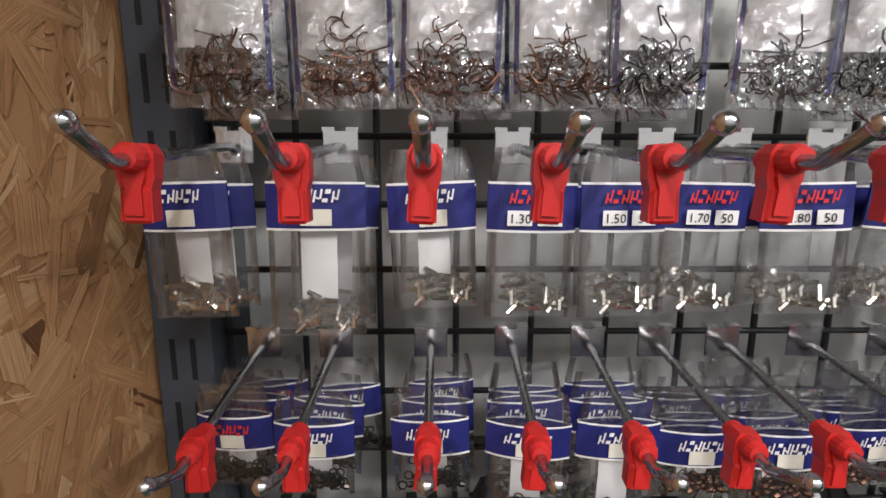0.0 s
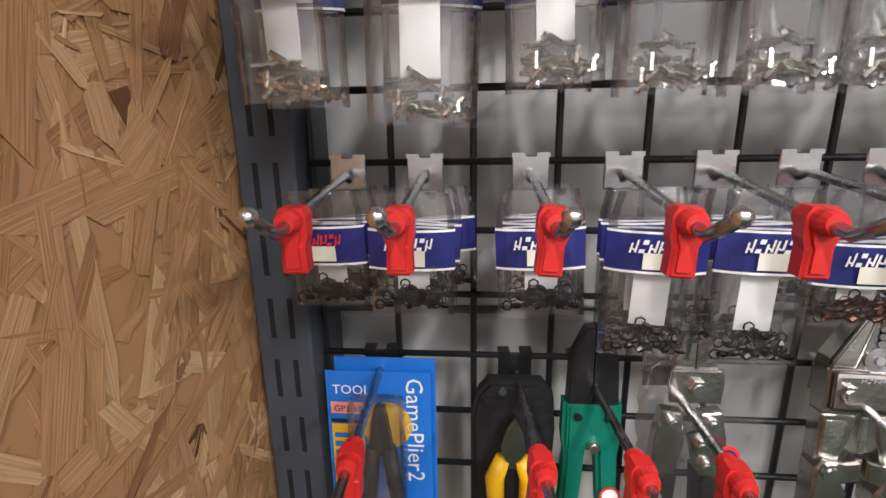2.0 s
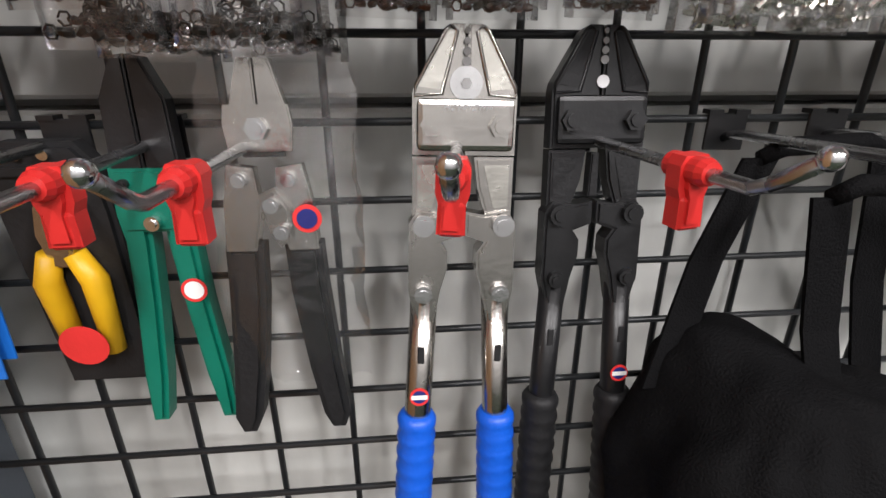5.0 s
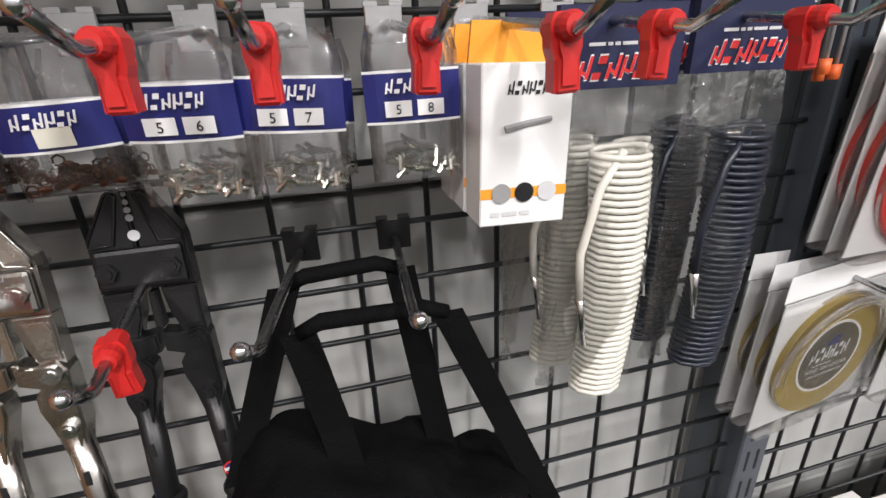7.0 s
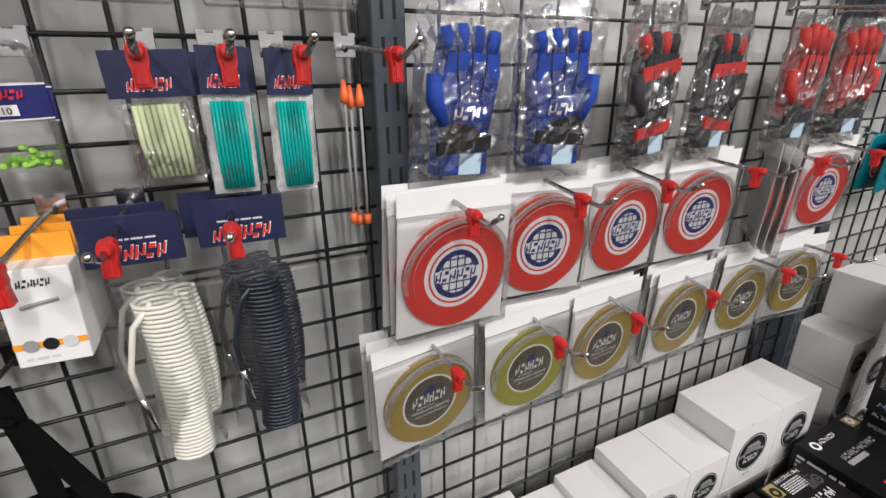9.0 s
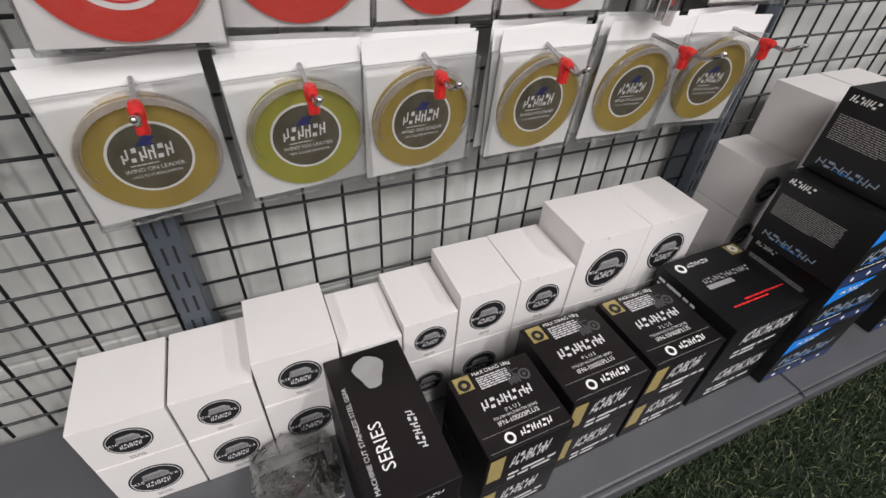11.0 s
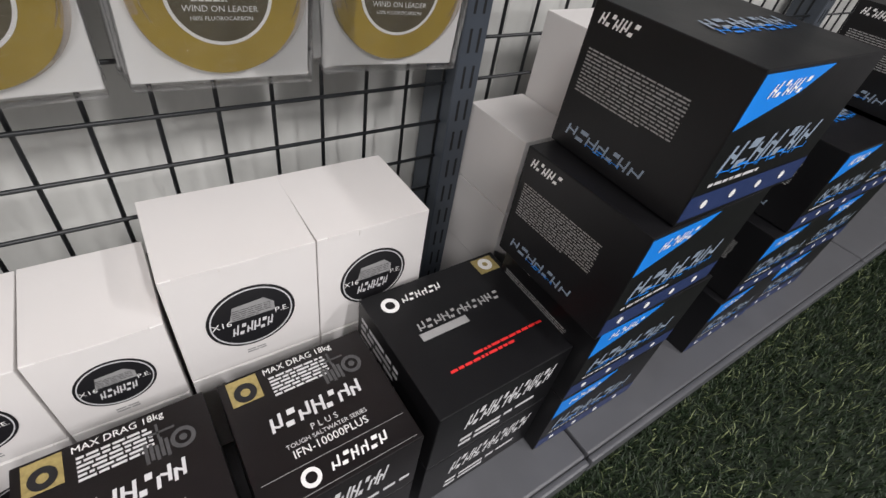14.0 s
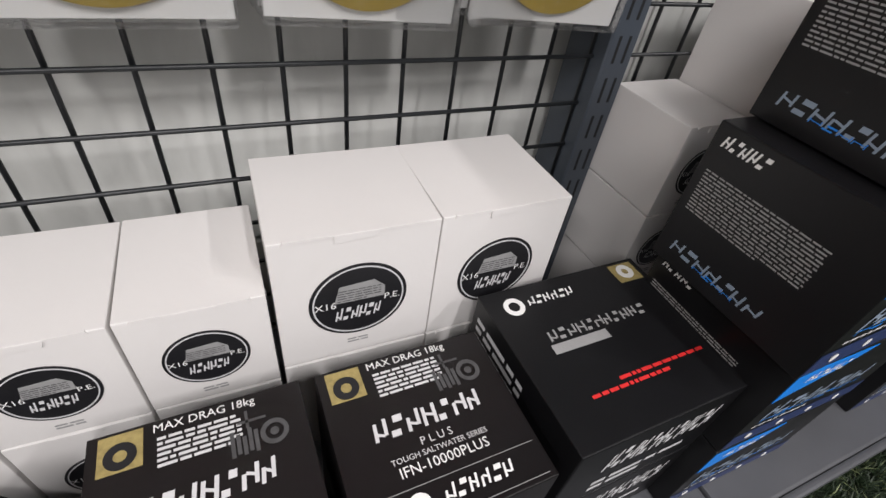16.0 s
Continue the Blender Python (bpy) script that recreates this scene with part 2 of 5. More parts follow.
def plate(pts, y0, y1, bev=0.0, bm=None):
    """An outline in x and z, given thickness from y0 (front) to y1."""
    bm = bm or bmesh.new()
    a = [bm.verts.new((x, y0, z)) for x, z in pts]
    b = [bm.verts.new((x, y1, z)) for x, z in pts]
    n = len(pts)
    fs = [bm.faces.new(a), bm.faces.new(b[::-1])]
    for k in range(n):
        fs.append(bm.faces.new((a[(k + 1) % n], a[k], b[k], b[(k + 1) % n])))
    bmesh.ops.recalc_face_normals(bm, faces=fs)
    if bev:
        bmesh.ops.bevel(bm, geom=list({e for v in a for e in v.link_edges if e.verts[0] in a and e.verts[1] in a}), offset=bev, segments=2, affect="EDGES")
    return bm


def ring(r0, r1, y0, y1, n=48, bm=None, cx=0, cz=0):
    """A flat ring in the x-z plane (r0 = 0: a disc)."""
    bm = bm or bmesh.new()
    prof = [(r0, y0), (r1, y0), (r1, y1), (r0, y1)]
    rows = [[bm.verts.new((cx + r * math.cos(2 * math.pi * k / n), y, cz + r * math.sin(2 * math.pi * k / n))) for k in range(n)] for r, y in prof] if r0 else None
    if r0:
        for i in range(4):
            a, b = rows[i], rows[(i + 1) % 4]
            for k in range(n):
                bm.faces.new((a[k], a[(k + 1) % n], b[(k + 1) % n], b[k]))
    else:
        plate([(cx + r1 * math.cos(2 * math.pi * k / n), cz + r1 * math.sin(2 * math.pi * k / n)) for k in range(n)], y0, y1, 0, bm)
    return bm


def marks(x0, x1, z0, z1, y, n, seed=1, bm=None, slant=0.15):
    """A row of plain slanted strokes in the rhythm of a wordmark, on the face at y."""
    rnd = random.Random(seed)
    bm = bm or bmesh.new()
    w = (x1 - x0) / n
    h = z1 - z0
    for i in range(n):
        a = x0 + i * w
        g = w * rnd.uniform(0.72, 0.9)
        k = min(0.3, 0.17 * h / g)
        lo, hi, cut, bar = rnd.uniform(0.0, 0.3), rnd.uniform(0.6, 1.0), rnd.uniform(0.55, 0.8), rnd.uniform(0.25, 0.6)
        quads = [((0, 0), (k, 0), (k, hi), (0, hi)), ((1 - k, lo), (1, lo), (1, 1), (1 - k, 1)), ((k, bar), (1 - k, bar - 0.12), (1 - k, bar + 0.02), (k, bar + 0.14))]
        if i % 3 == 1:
            quads = [((0, 0), (cut, 0), (cut, 0.3), (0, 0.3)), ((1 - cut, 0.66), (1, 0.66), (1, 1), (1 - cut, 1))]
        for q in quads:
            bm.faces.new([bm.verts.new((a + u * g + slant * h * r, y, z0 + r * h)) for u, r in q])
    bmesh.ops.recalc_face_normals(bm, faces=bm.faces[:])
    return bm


def lines_of_text(x0, x1, z0, z1, y, rows, seed=1, fill=0.55):
    """Small print too fine to read: short bars in rows."""
    rnd = random.Random(seed)
    bm = bmesh.new()
    h = (z1 - z0) / rows
    for i in range(rows):
        x = x0
        end = x1 if i < rows - 1 else x0 + (x1 - x0) * rnd.uniform(0.5, 1)
        while x < end - h * 0.4:
            w = min(rnd.uniform(0.8, 3.2) * h, end - x)
            zz = z1 - (i + 1) * h
            bm.faces.new([bm.verts.new(p) for p in ((x, y, zz), (x + w, y, zz), (x + w, y, zz + h * fill), (x, y, zz + h * fill))])
            x += w + h * 0.4
    return bm


def quad(x0, x1, z0, z1, y, bm=None):
    bm = bm or bmesh.new()
    bm.faces.new([bm.verts.new(p) for p in ((x0, y, z0), (x1, y, z0), (x1, y, z1), (x0, y, z1))])
    return bm


def words(text, size, x, z, y, align="CENTER"):
    """Lettering in the built-in font, facing the aisle, as a bmesh."""
    cu = bpy.data.curves.new("lettering", "FONT")
    cu.body, cu.size, cu.align_x, cu.resolution_u = text, size, align, 2
    ob = bpy.data.objects.new("lettering", cu)
    me = bpy.data.meshes.new_from_object(ob)
    bm = bmesh.new()
    bm.from_mesh(me)
    bmesh.ops.transform(bm, matrix=Matrix.Translation((x, y, z)) @ Matrix.Rotation(radians(90), 4, "X"), verts=bm.verts)
    bpy.data.objects.remove(ob)
    bpy.data.curves.remove(cu)
    bpy.data.meshes.remove(me)
    return bm


def turned(bm, m):
    bmesh.ops.transform(bm, matrix=m, verts=bm.verts)
    return bm


# ---- large structure ----
ROW0, STEP, COL = 1.14, 0.05, 0.06
UPRIGHTS = (-0.024, 1.05, 2.124, 3.198, 4.272)
DECK = 0.25


def structure(name, bm, material, label):
    return tagged(part(name, bm, material), label, kind="structure")


structure("floor", box(-1.5, 6, -3.2, 0.3, -0.15, -0.052), TURF, "dark backing of the artificial turf floor")
wn = structure("wall_north", box(-1.5, 6, 0.13, 0.25, -0.1, 2.8), WALL, "pale grey-green wall behind the racks")
for z0, z1 in ((-0.05, 0.39), (0.396, 0.992), (1.0, 1.6), (1.606, 2.3)):
    x = -1.4
    while x < 5.9:
        part("panel", box(x, x + 1.216, 0.072, 0.13, z0, z1, 0.003), WALL, wn)
        x += 1.22
# unseen walls and ceiling, added to close the room and set its fill
structure("unseen_wall_south", box(-1.5, 6, -3.3, -3.2, -0.1, 2.8), ROOM_GREY, "unseen grey wall added behind the aisle")
structure("unseen_wall_west", box(-1.6, -1.5, -3.3, 0.25, -0.1, 2.8), ROOM_GREY, "unseen grey wall added at the end of the aisle")
structure("unseen_wall_east", box(6, 6.1, -3.3, 0.25, -0.1, 2.8), ROOM_GREY, "unseen grey wall added at the far end of the aisle")
structure("ceiling", box(-1.6, 6.1, -3.3, 0.25, 2.8, 2.9), ROOM_GREY, "unseen grey ceiling added above the aisle")
board = structure("partition_osb", box(-0.088, -0.05, -0.75, 0.07, -0.052, 2.3, 0.003), OSB, "upright oriented strand board partition beside the rack")


def strands(count, x0):
    """Wood strands pressed into the face of the board: pointed slivers lying over one another."""
    rnd = random.Random(11)
    verts, faces, uvs = [], [], []
    for i in range(count):
        long = min(0.16, rnd.lognormvariate(-2.95, 0.5))
        wide = min(0.03, rnd.lognormvariate(-4.75, 0.55))
        if rnd.random() < 0.12:
            wide = rnd.uniform(0.0012, 0.0028)
            long *= 0.6
        cy, cz = rnd.uniform(-0.74, 0.06), rnd.uniform(0.45, 1.75)
        a = rnd.gauss(1.2, 0.75)
        ca, sa = math.cos(a), math.sin(a)
        x = x0 + 0.0002 + 0.0012 * i / count
        tip, ou, ov = rnd.uniform(0.1, 0.4), rnd.uniform(0, 50), rnd.uniform(0, 50)
        outline = [(-0.5, rnd.uniform(-0.5, 0.2)), (-0.5 + tip * rnd.random(), -0.5), (0.5 - tip * rnd.random(), -rnd.uniform(0.35, 0.5)),
                   (0.5, rnd.uniform(-0.2, 0.5)), (0.5 - tip * rnd.random(), 0.5), (-0.5 + tip * rnd.random(), rnd.uniform(0.35, 0.5))]
        faces.append(tuple(range(len(verts), len(verts) + 6)))
        lift = rnd.uniform(-0.0003, 0.0003)
        for u, v in outline:
            p, q = u * long, v * wide
            verts.append((x + lift * v * 2, max(-0.748, min(0.068, cy + p * ca - q * sa)), cz + p * sa + q * ca))
            uvs.append((p + ou, q + ov))
    me = bpy.data.meshes.new("strands")
    me.from_pydata(verts, [], faces)
    layer = me.uv_layers.new(name="strand")
    for lp in me.loops:
        layer.data[lp.index].uv = uvs[lp.vertex_index]
    me.materials.append(OSB)
    ob = new("strands", me)
    ob.parent = board
    tagged(ob, "pressed wood strands in brown tones", kind="stuff")


strands(5200, -0.05)

# unseen tubes, assumed overhead; set well back so light reaches upright faces
for i, (x, ly) in enumerate(((-0.35, -2.25), (0.95, -2.25), (2.25, -2.25), (3.55, -2.25))):
    fix = empty("ceiling_light", "unseen ceiling tube light fixture, position assumed", "ceiling light", "ceiling lights", (x, ly, 2.8))
    part("housing", box(-0.06, 0.06, -0.62, 0.62, -0.045, 0, 0.006), ROOM_GREY, fix)
    part("reflector", box(-0.04, 0.04, -0.6, 0.6, -0.05, -0.046), WHITE, fix)
    ld = bpy.data.lights.new("tube_light", "AREA")
    ld.shape, ld.size, ld.size_y, ld.energy = "RECTANGLE", 0.12, 1.2, LAMP_POWER
    ld.color = (1.0, 0.962, 0.965)
    lo = new("tube_light", ld)
    lo.matrix_basis = pose(x, ly, 2.74)


def upright(x):
    """A slotted rack upright: folded sheet; near-black bars paint the shade in two columns of slots."""
    up = empty("rack_upright", "slate grey slotted steel rack upright", "shelf upright", "rack uprights", (x, 0, 0))
    part("channel", box(-0.021, 0.021, -0.026, 0.05, -0.052, 2.2, 0.002), STEEL_DARK, up)
    bm = bmesh.new()
    z = 0.16
    while z < 2.15:
        for sx in (-0.0075, 0.0075):
            box(sx - 0.002, sx + 0.002, -0.0264, -0.0255, z, z + 0.032, 0, bm)
        z += STEP
    part("slotting", bm, SLOT, up, "punched slots drawn as dark bars of shade", kind="stuff")
    part("bolt", turned(ring(0, 0.006, -0.006, 0, 8), pose(-0.0215, -0.005, 0.87, 0, 0, -90)), CHROME, up)


for x in UPRIGHTS:
    upright(x)


def grid_panel(x0, x1, first, low=ROW0 - 16 * STEP, step=STEP, col=COL):
    g = empty("wire_grid_panel", "black welded wire grid panel on the rack", "grid panel", "wire grid panels", (0, 0, 0))
    mv = mesh_of(tube([(0, 0, 0.30), (0, 0, 2.2)], 0.0026, 8), "wire", WIRE, True)
    mh = mesh_of(tube([(x0, 0, 0), (x1, 0, 0)], 0.0026, 8), "wire", WIRE, True)
    x = first
    while x < x1:
        w = new("wire", mv)
        w.location, w.parent = (x, 0.0, 0), g
        x += col
    for k in range(round((2.15 - low) / step)):
        w = new("wire", mh)
        w.location, w.parent = (0, -0.005, low + step * k), g


grid_panel(0.0, 1.028, 0.0)
grid_panel(1.072, 2.102, 1.126, 0.302, 0.06, 0.061)
grid_panel(2.146, 3.176, 2.19, 0.302, 0.06, 0.061)
grid_panel(3.22, 4.25, 3.264, 0.302, 0.06, 0.061)

for i in range(1, 6):
    a, b = UPRIGHTS[0] - 1.04 + 1.074 * (i) + 0.002, UPRIGHTS[0] + 1.074 * i + 0.03
    sh = empty("base_shelf", "dark grey steel base shelf of the rack", "shelf", "base shelves", (0, 0, 0))
    front = -0.25 if i == 1 else -0.44
    part("deck", box(a, b, front, 0.03, DECK - 0.03, DECK, 0.004, seg=2), SHELF, sh)
    part("front_lip", box(a, b, front - 0.012, front - 0.0005, DECK - 0.042, DECK - 0.004, 0.004, seg=2), SHELF, sh)
    part("plinth", box(a, b, front + 0.04, front + 0.07, -0.051, DECK - 0.031), SHELF, sh)


# ---- turf ----
def turf():
    rnd = np.random.default_rng(3)
    n = 60000
    bx = rnd.uniform(0.9, 4.2, n)
    by = -0.40 - 1.5 * rnd.random(n) ** 1.5
    ang = rnd.uniform(0, 6.283, n)
    h = rnd.uniform(0.018, 0.042, n)
    lean = rnd.uniform(0.2, 1.1, n)
    wd = rnd.uniform(0.0008, 0.0016, n)
    c, s = np.cos(ang), np.sin(ang)
    v = np.empty((n, 5, 3))
    for k, (side, up, out) in enumerate(((-1, 0, 0), (1, 0, 0), (1, 0.6, 0.35), (-1, 0.6, 0.35), (0, 1, 1.0))):
        v[:, k, 0] = bx - s * wd * side + c * lean * h * out
        v[:, k, 1] = by + c * wd * side + s * lean * h * out
        v[:, k, 2] = -0.051 + h * up * (1 - 0.3 * lean * out)
    faces = []
    for i in range(n):
        o = 5 * i
        faces.append((o, o + 1, o + 2, o + 3))
        faces.append((o + 3, o + 2, o + 4))
    me = bpy.data.meshes.new("turf")
    me.from_pydata(v.reshape(-1, 3).tolist(), [], faces)
    me.materials.append(GRASS)
    tagged(new("artificial_turf", me), "green artificial turf with short bent blades", "artificial turf", kind="stuff")


turf()


# ---- hooks ----
def display_hook(x, z, length=0.15, red=0.125, splay=0.0, dark=False, rise=0.011, droop=0.015):
    """A grid hook: clip plate over the wire, long prong with an upturned tip, red locking tag."""
    h = empty("display_hook", "chrome display hook with a red locking tag on the grid", "display hook", "display hooks", (x, -0.008, z), (0, 0, splay))
    bm = box(-0.013, 0.013, -0.002, 0.0, -0.02, 0.004, 0.0008)
    box(-0.013, -0.004, -0.003, 0.007, 0.003, 0.006, 0, bm)
    box(0.004, 0.013, -0.003, 0.007, 0.003, 0.006, 0, bm)
    part("clip", bm, BLACK_MET if dark else CHROME, h)
    part("prong", tube([(0, -0.001, -0.012), (0, -0.012, -0.008), (0, -length, -0.006 - droop), (0, -length - 0.007, -0.003 - droop), (0, -length - 0.024, rise - 0.006 - droop)], 0.003, 10), PRONG, h, smooth=True)
    bm = bmesh.new()
    bmesh.ops.create_uvsphere(bm, u_segments=10, v_segments=6, radius=0.0042, matrix=Matrix.Translation((0, -length - 0.025, rise - 0.005 - droop)))
    part("tip", bm, CHROME, h, smooth=True)
    if red:
        bm = plate([(-0.0052, 0.006), (0.0052, 0.006), (0.0072, 0.002), (0.0072, -0.008), (0.0058, -0.0125), (0.0062, -0.026), (-0.0062, -0.026), (-0.0058, -0.0125), (-0.0072, -0.008), (-0.0072, 0.002)], -red - 0.006, -red + 0.006, 0.0028)
        box(-0.0058, 0.0058, -red - 0.0045, -red + 0.0045, -0.0268, -0.0115, 0.0015, bm)
        tube([(0, -red - 0.0125, 0), (0, -red - 0.009, 0), (0, -red + 0.012, 0)], [0.0048, 0.0062, 0.0058], 14, bm)
        part("locking_tag", turned(bm, pose(0, 0, -0.006 - droop * red / length, 0, random.uniform(-4, 4), 0)), RED, h, "red plastic locking tag")
    return h


# ---- hanging bags of small tackle ----
def pouch_mesh(w, h, d, top=0.02, crinkle=0.0):
    """A clear pouch that is flat at its hanger and fuller at its foot; crinkle gives it creased facets."""
    bm = bmesh.new()
    nx, nz = (14, 24) if crinkle else (8, 12)
    grid = {}
    rnd = random.Random(int(w * 9000 + h * 700))
    for s in (0, 1):
        for i in range(nx + 1):
            for j in range(nz + 1):
                u, v = i / nx, j / nz
                edge = math.sin(math.pi * u) ** 0.6 * math.sin(math.pi * min(1, v * 1.02 + 0.02)) ** 0.7 if 0 < u < 1 else 0
                full = d / 2 * edge * (1.15 - 0.75 * v) + (rnd.uniform(-0.0009, 0.0009) if 0 < u < 1 else 0)
                z = -h * (1 - v)
                if crinkle:
                    q = Vector(((u - 0.5) * w * 62, z * 26, s * 9 + w * 40))
                    full += crinkle * (abs(noise.noise(q)) * 1.6 - 0.3 + rnd.uniform(-0.25, 0.25)) * (0.35 + edge)
                    z += rnd.uniform(-0.3, 0.3) * h / nz
                ww = w * (1 if v < 0.9 else 0.94 - 0.8 * (v - 0.9))
                grid[s, i, j] = bm.verts.new(((u - 0.5) * ww + (rnd.uniform(-0.3, 0.3) * w / nx if crinkle else 0), (-full if s == 0 else full), z))
    for s in (0, 1):
        for i in range(nx):
            for j in range(nz):
                q = [grid[s, i, j], grid[s, i + 1, j], grid[s, i + 1, j + 1], grid[s, i, j + 1]]
                bm.faces.new(q if s == 0 else q[::-1])
    bmesh.ops.remove_doubles(bm, verts=bm.verts, dist=0.00005)
    return bm


def label_band(w, z0, z1, d, sides=True):
    """A printed sleeve round the pouch."""
    pts = []
    for i in range(9):
        u = i / 8
        pts.append(((u - 0.5) * (w + 0.001), -d / 2 * math.sin(math.pi * u) ** 0.7 - 0.0008))
    bm = bmesh.new()
    lo = [bm.verts.new((x, y, z0)) for x, y in pts]
    hi = [bm.verts.new((x, y, z1)) for x, y in pts]
    bl = [bm.verts.new((x, -y, z0)) for x, y in pts]
    bh = [bm.verts.new((x, -y, z1)) for x, y in pts]
    for k in range(8):
        bm.faces.new((lo[k], lo[k + 1], hi[k + 1], hi[k]))
        bm.faces.new((bl[k + 1], bl[k], bh[k], bh[k + 1]))
    return bm


def pile(kind, w, d, h, n, seed):
    """The small parts lying in the foot of a pouch."""
    rnd = random.Random(seed)
    bm = bmesh.new()
    for _ in range(n):
        x = rnd.gauss(0, 0.22) * w
        z = abs(rnd.gauss(0, 0.5)) * h * max(0.3, 1 - abs(x) / w * 1.6)
        x = max(-w * 0.44, min(w * 0.44, x))
        p = Vector((x, rnd.uniform(-0.35, 0.3) * d, z + 0.002))
        a = rnd.uniform(0, math.pi)
        dv = Vector((math.cos(a), rnd.uniform(-0.3, 0.3), math.sin(a) * 0.8))
        if kind == "sleeve":
            L = rnd.uniform(0.0035, 0.006)
            tube([p - dv * L, p + dv * L], 0.0016, 6, bm)
        elif kind == "swivel":
            tube([p - dv * 0.003, p, p + dv * 0.003], [0.0016, 0.0022, 0.0012], 6, bm)
            m = Matrix.Translation(p + dv * 0.005) @ Matrix.Rotation(a, 4, "Y")
            tube([m @ Vector((0.003 * math.cos(t), 0, 0.003 * math.sin(t))) for t in (0, 1, 2, 3, 4, 5, 6)], 0.0006, 4, bm)
        elif kind == "hook":
            R = rnd.uniform(0.003, 0.006)
            m = Matrix.Translation(p + Vector((0, 0, 0.004))) @ Euler((rnd.uniform(-0.5, 0.5), a * 2, rnd.uniform(-0.6, 0.6))).to_matrix().to_4x4()
            tube([m @ Vector((R, 0, 2.6 * R))] + [m @ Vector((R * math.cos(t), 0, -R * math.sin(t))) for t in (0, 0.8, 1.6, 2.4, 3.1, 3.7)], 0.0006, 4, bm)
        elif kind == "bead":
            bmesh.ops.create_icosphere(bm, subdivisions=1, radius=0.003, matrix=Matrix.Translation(p))
    return bm


BAGS = {}


def tackle_bag(at, w, h, lab, kind, metal, d=0.012, logo=PINKRED, tilt=0.0, lean=0.0, numbers=None, n=26, noun="metal crimp sleeves", tag=True, deep=False):
    """One header bag: clear pouch, navy printed sleeve with white borders, wordmark, number boxes, contents."""
    key = (w, h, lab, kind, metal.name, logo.name, numbers, tag)
    m = pose(*at, tilt, lean, random.uniform(-7, 7))
    if key in BAGS:
        return copy_thing(BAGS[key], m)
    b = empty("tackle_bag", "clear hanging bag of " + noun + " with a navy label", "tackle bag", "bags of terminal tackle")
    BAGS[key] = b
    part("pouch", pouch_mesh(w, h, d), CLAM if kind == "sleeve" else FILM, b, "clear plastic pouch", smooth=True)
    z1 = -lab
    z0 = z1 - (0.022 if kind == "swivel" else 0.026)
    part("label_sleeve", label_band(w, z0, z1, d * 0.8), NAVY, b, "navy printed label with white borders")
    f = -d * 0.4 - 0.0013
    bm = label_band(w, z1 - 0.0002, z1 + 0.0012, d * 0.82)
    part("border", bm, WHITE, b)
    part("border", label_band(w, z0 - 0.0012, z0 + 0.0002, d * 0.82), WHITE, b)
    part("wordmark", marks(-w * 0.3, w * 0.26, z1 - 0.0105, z1 - 0.003, f - 0.0016, 6, 4, slant=0.2), logo, b, "red slanted wordmark shapes" if logo == PINKRED else "white wordmark shapes")
    if numbers:
        for i, t in enumerate(numbers):
            cx = (-0.17 + 0.34 * i) * w if len(numbers) > 1 else 0
            nb = part("number_box", quad(cx - w * 0.14, cx + w * 0.14, z0 + 0.003, z0 + 0.0115, f - 0.0012), WHITE, b, "white number box")
            part("number", words(t, 0.0075, cx, z0 + 0.0045, f - 0.0018), INK, nb)
    else:
        part("price_sticker", quad(-w * 0.15, w * 0.17, z0 + 0.002, z0 + 0.0115, f - 0.0012), CREAM, b, "cream price sticker")
    if tag and not numbers:
        part("insert_card", box(-w * 0.18, w * 0.2, d * 0.22, d * 0.25, -h * 0.8, z0), WHITE, b, "white paper insert")
    part("filling", turned(pile(kind, w * 0.85, d * 0.5, h * 0.16, n, 5), pose(0, 0, -h + 0.004)), metal, b, noun, kind="stuff")
    b.matrix_basis = m
    return b


def bag_row(xs, z, w, h, lab, kind, metal, count=2, y=-0.1, noun="metal crimp sleeves", logos=None, nums=None, splays=None, red=0.12, hook=True, widths=None, heights=None):
    for i, x in enumerate(xs):
        if hook:
            display_hook(x, z, red + 0.022, red, splays[i] if splays else random.uniform(-4, 4))
        ww = widths[i] if widths else w
        hh = heights[i] if heights else h
        for k in range(count):
            tackle_bag((x + (k * 0.004 if k else 0) + random.uniform(-0.001, 0.001), y + 0.028 * k + random.uniform(-0.006, 0.006), z - 0.012 - 0.002 * k), ww, hh, lab, kind, metal,
                       logo=(logos[i] if logos else WHITE), numbers=(nums[i] if nums else None), lean=random.uniform(-3, 3), tilt=random.uniform(-3, 4), noun=noun)


W3 = ROW0 + 3 * STEP
bag_row([0.018, 0.095, 0.16, 0.22, 0.272, 0.325, 0.382, 0.45, 0.51], W3, 0.05, 0.098, 0.02, "sleeve", SLEEVE, 2, -0.085,
        logos=[WHITE, WHITE, WHITE] + [PINKRED] * 6, nums=[None, None, None, ("1.30", "50"), ("1.50", "50"), ("1.70", "50"), ("1.80", "50"), ("1.80", "50"), ("2.00", "50")],
        widths=[0.05, 0.056, 0.05] + [0.051] * 6, heights=[0.1, 0.112, 0.094] + [0.098] * 6, splays=[9, 4, 0, -3, -5, -6, -8, -6, -3], red=0.155)
bag_row([0.03, 0.086, 0.16], ROW0, 0.05, 0.074, 0.022, "swivel", DARKMETAL, 3, -0.075, "dark steel swivels", logos=[PINKRED, WHITE, WHITE], splays=[3, 1, 0])
bag_row([0.223, 0.283], ROW0, 0.053, 0.1, 0.022, "swivel", DARKMETAL, 3, -0.08, "dark steel swivels", splays=[-2, -4])
bag_row([0.336, 0.39, 0.455], ROW0, 0.052, 0.078, 0.03, "swivel", BRONZE, 3, -0.08, "bronzed snap swivels", splays=[-2, -4, -3])
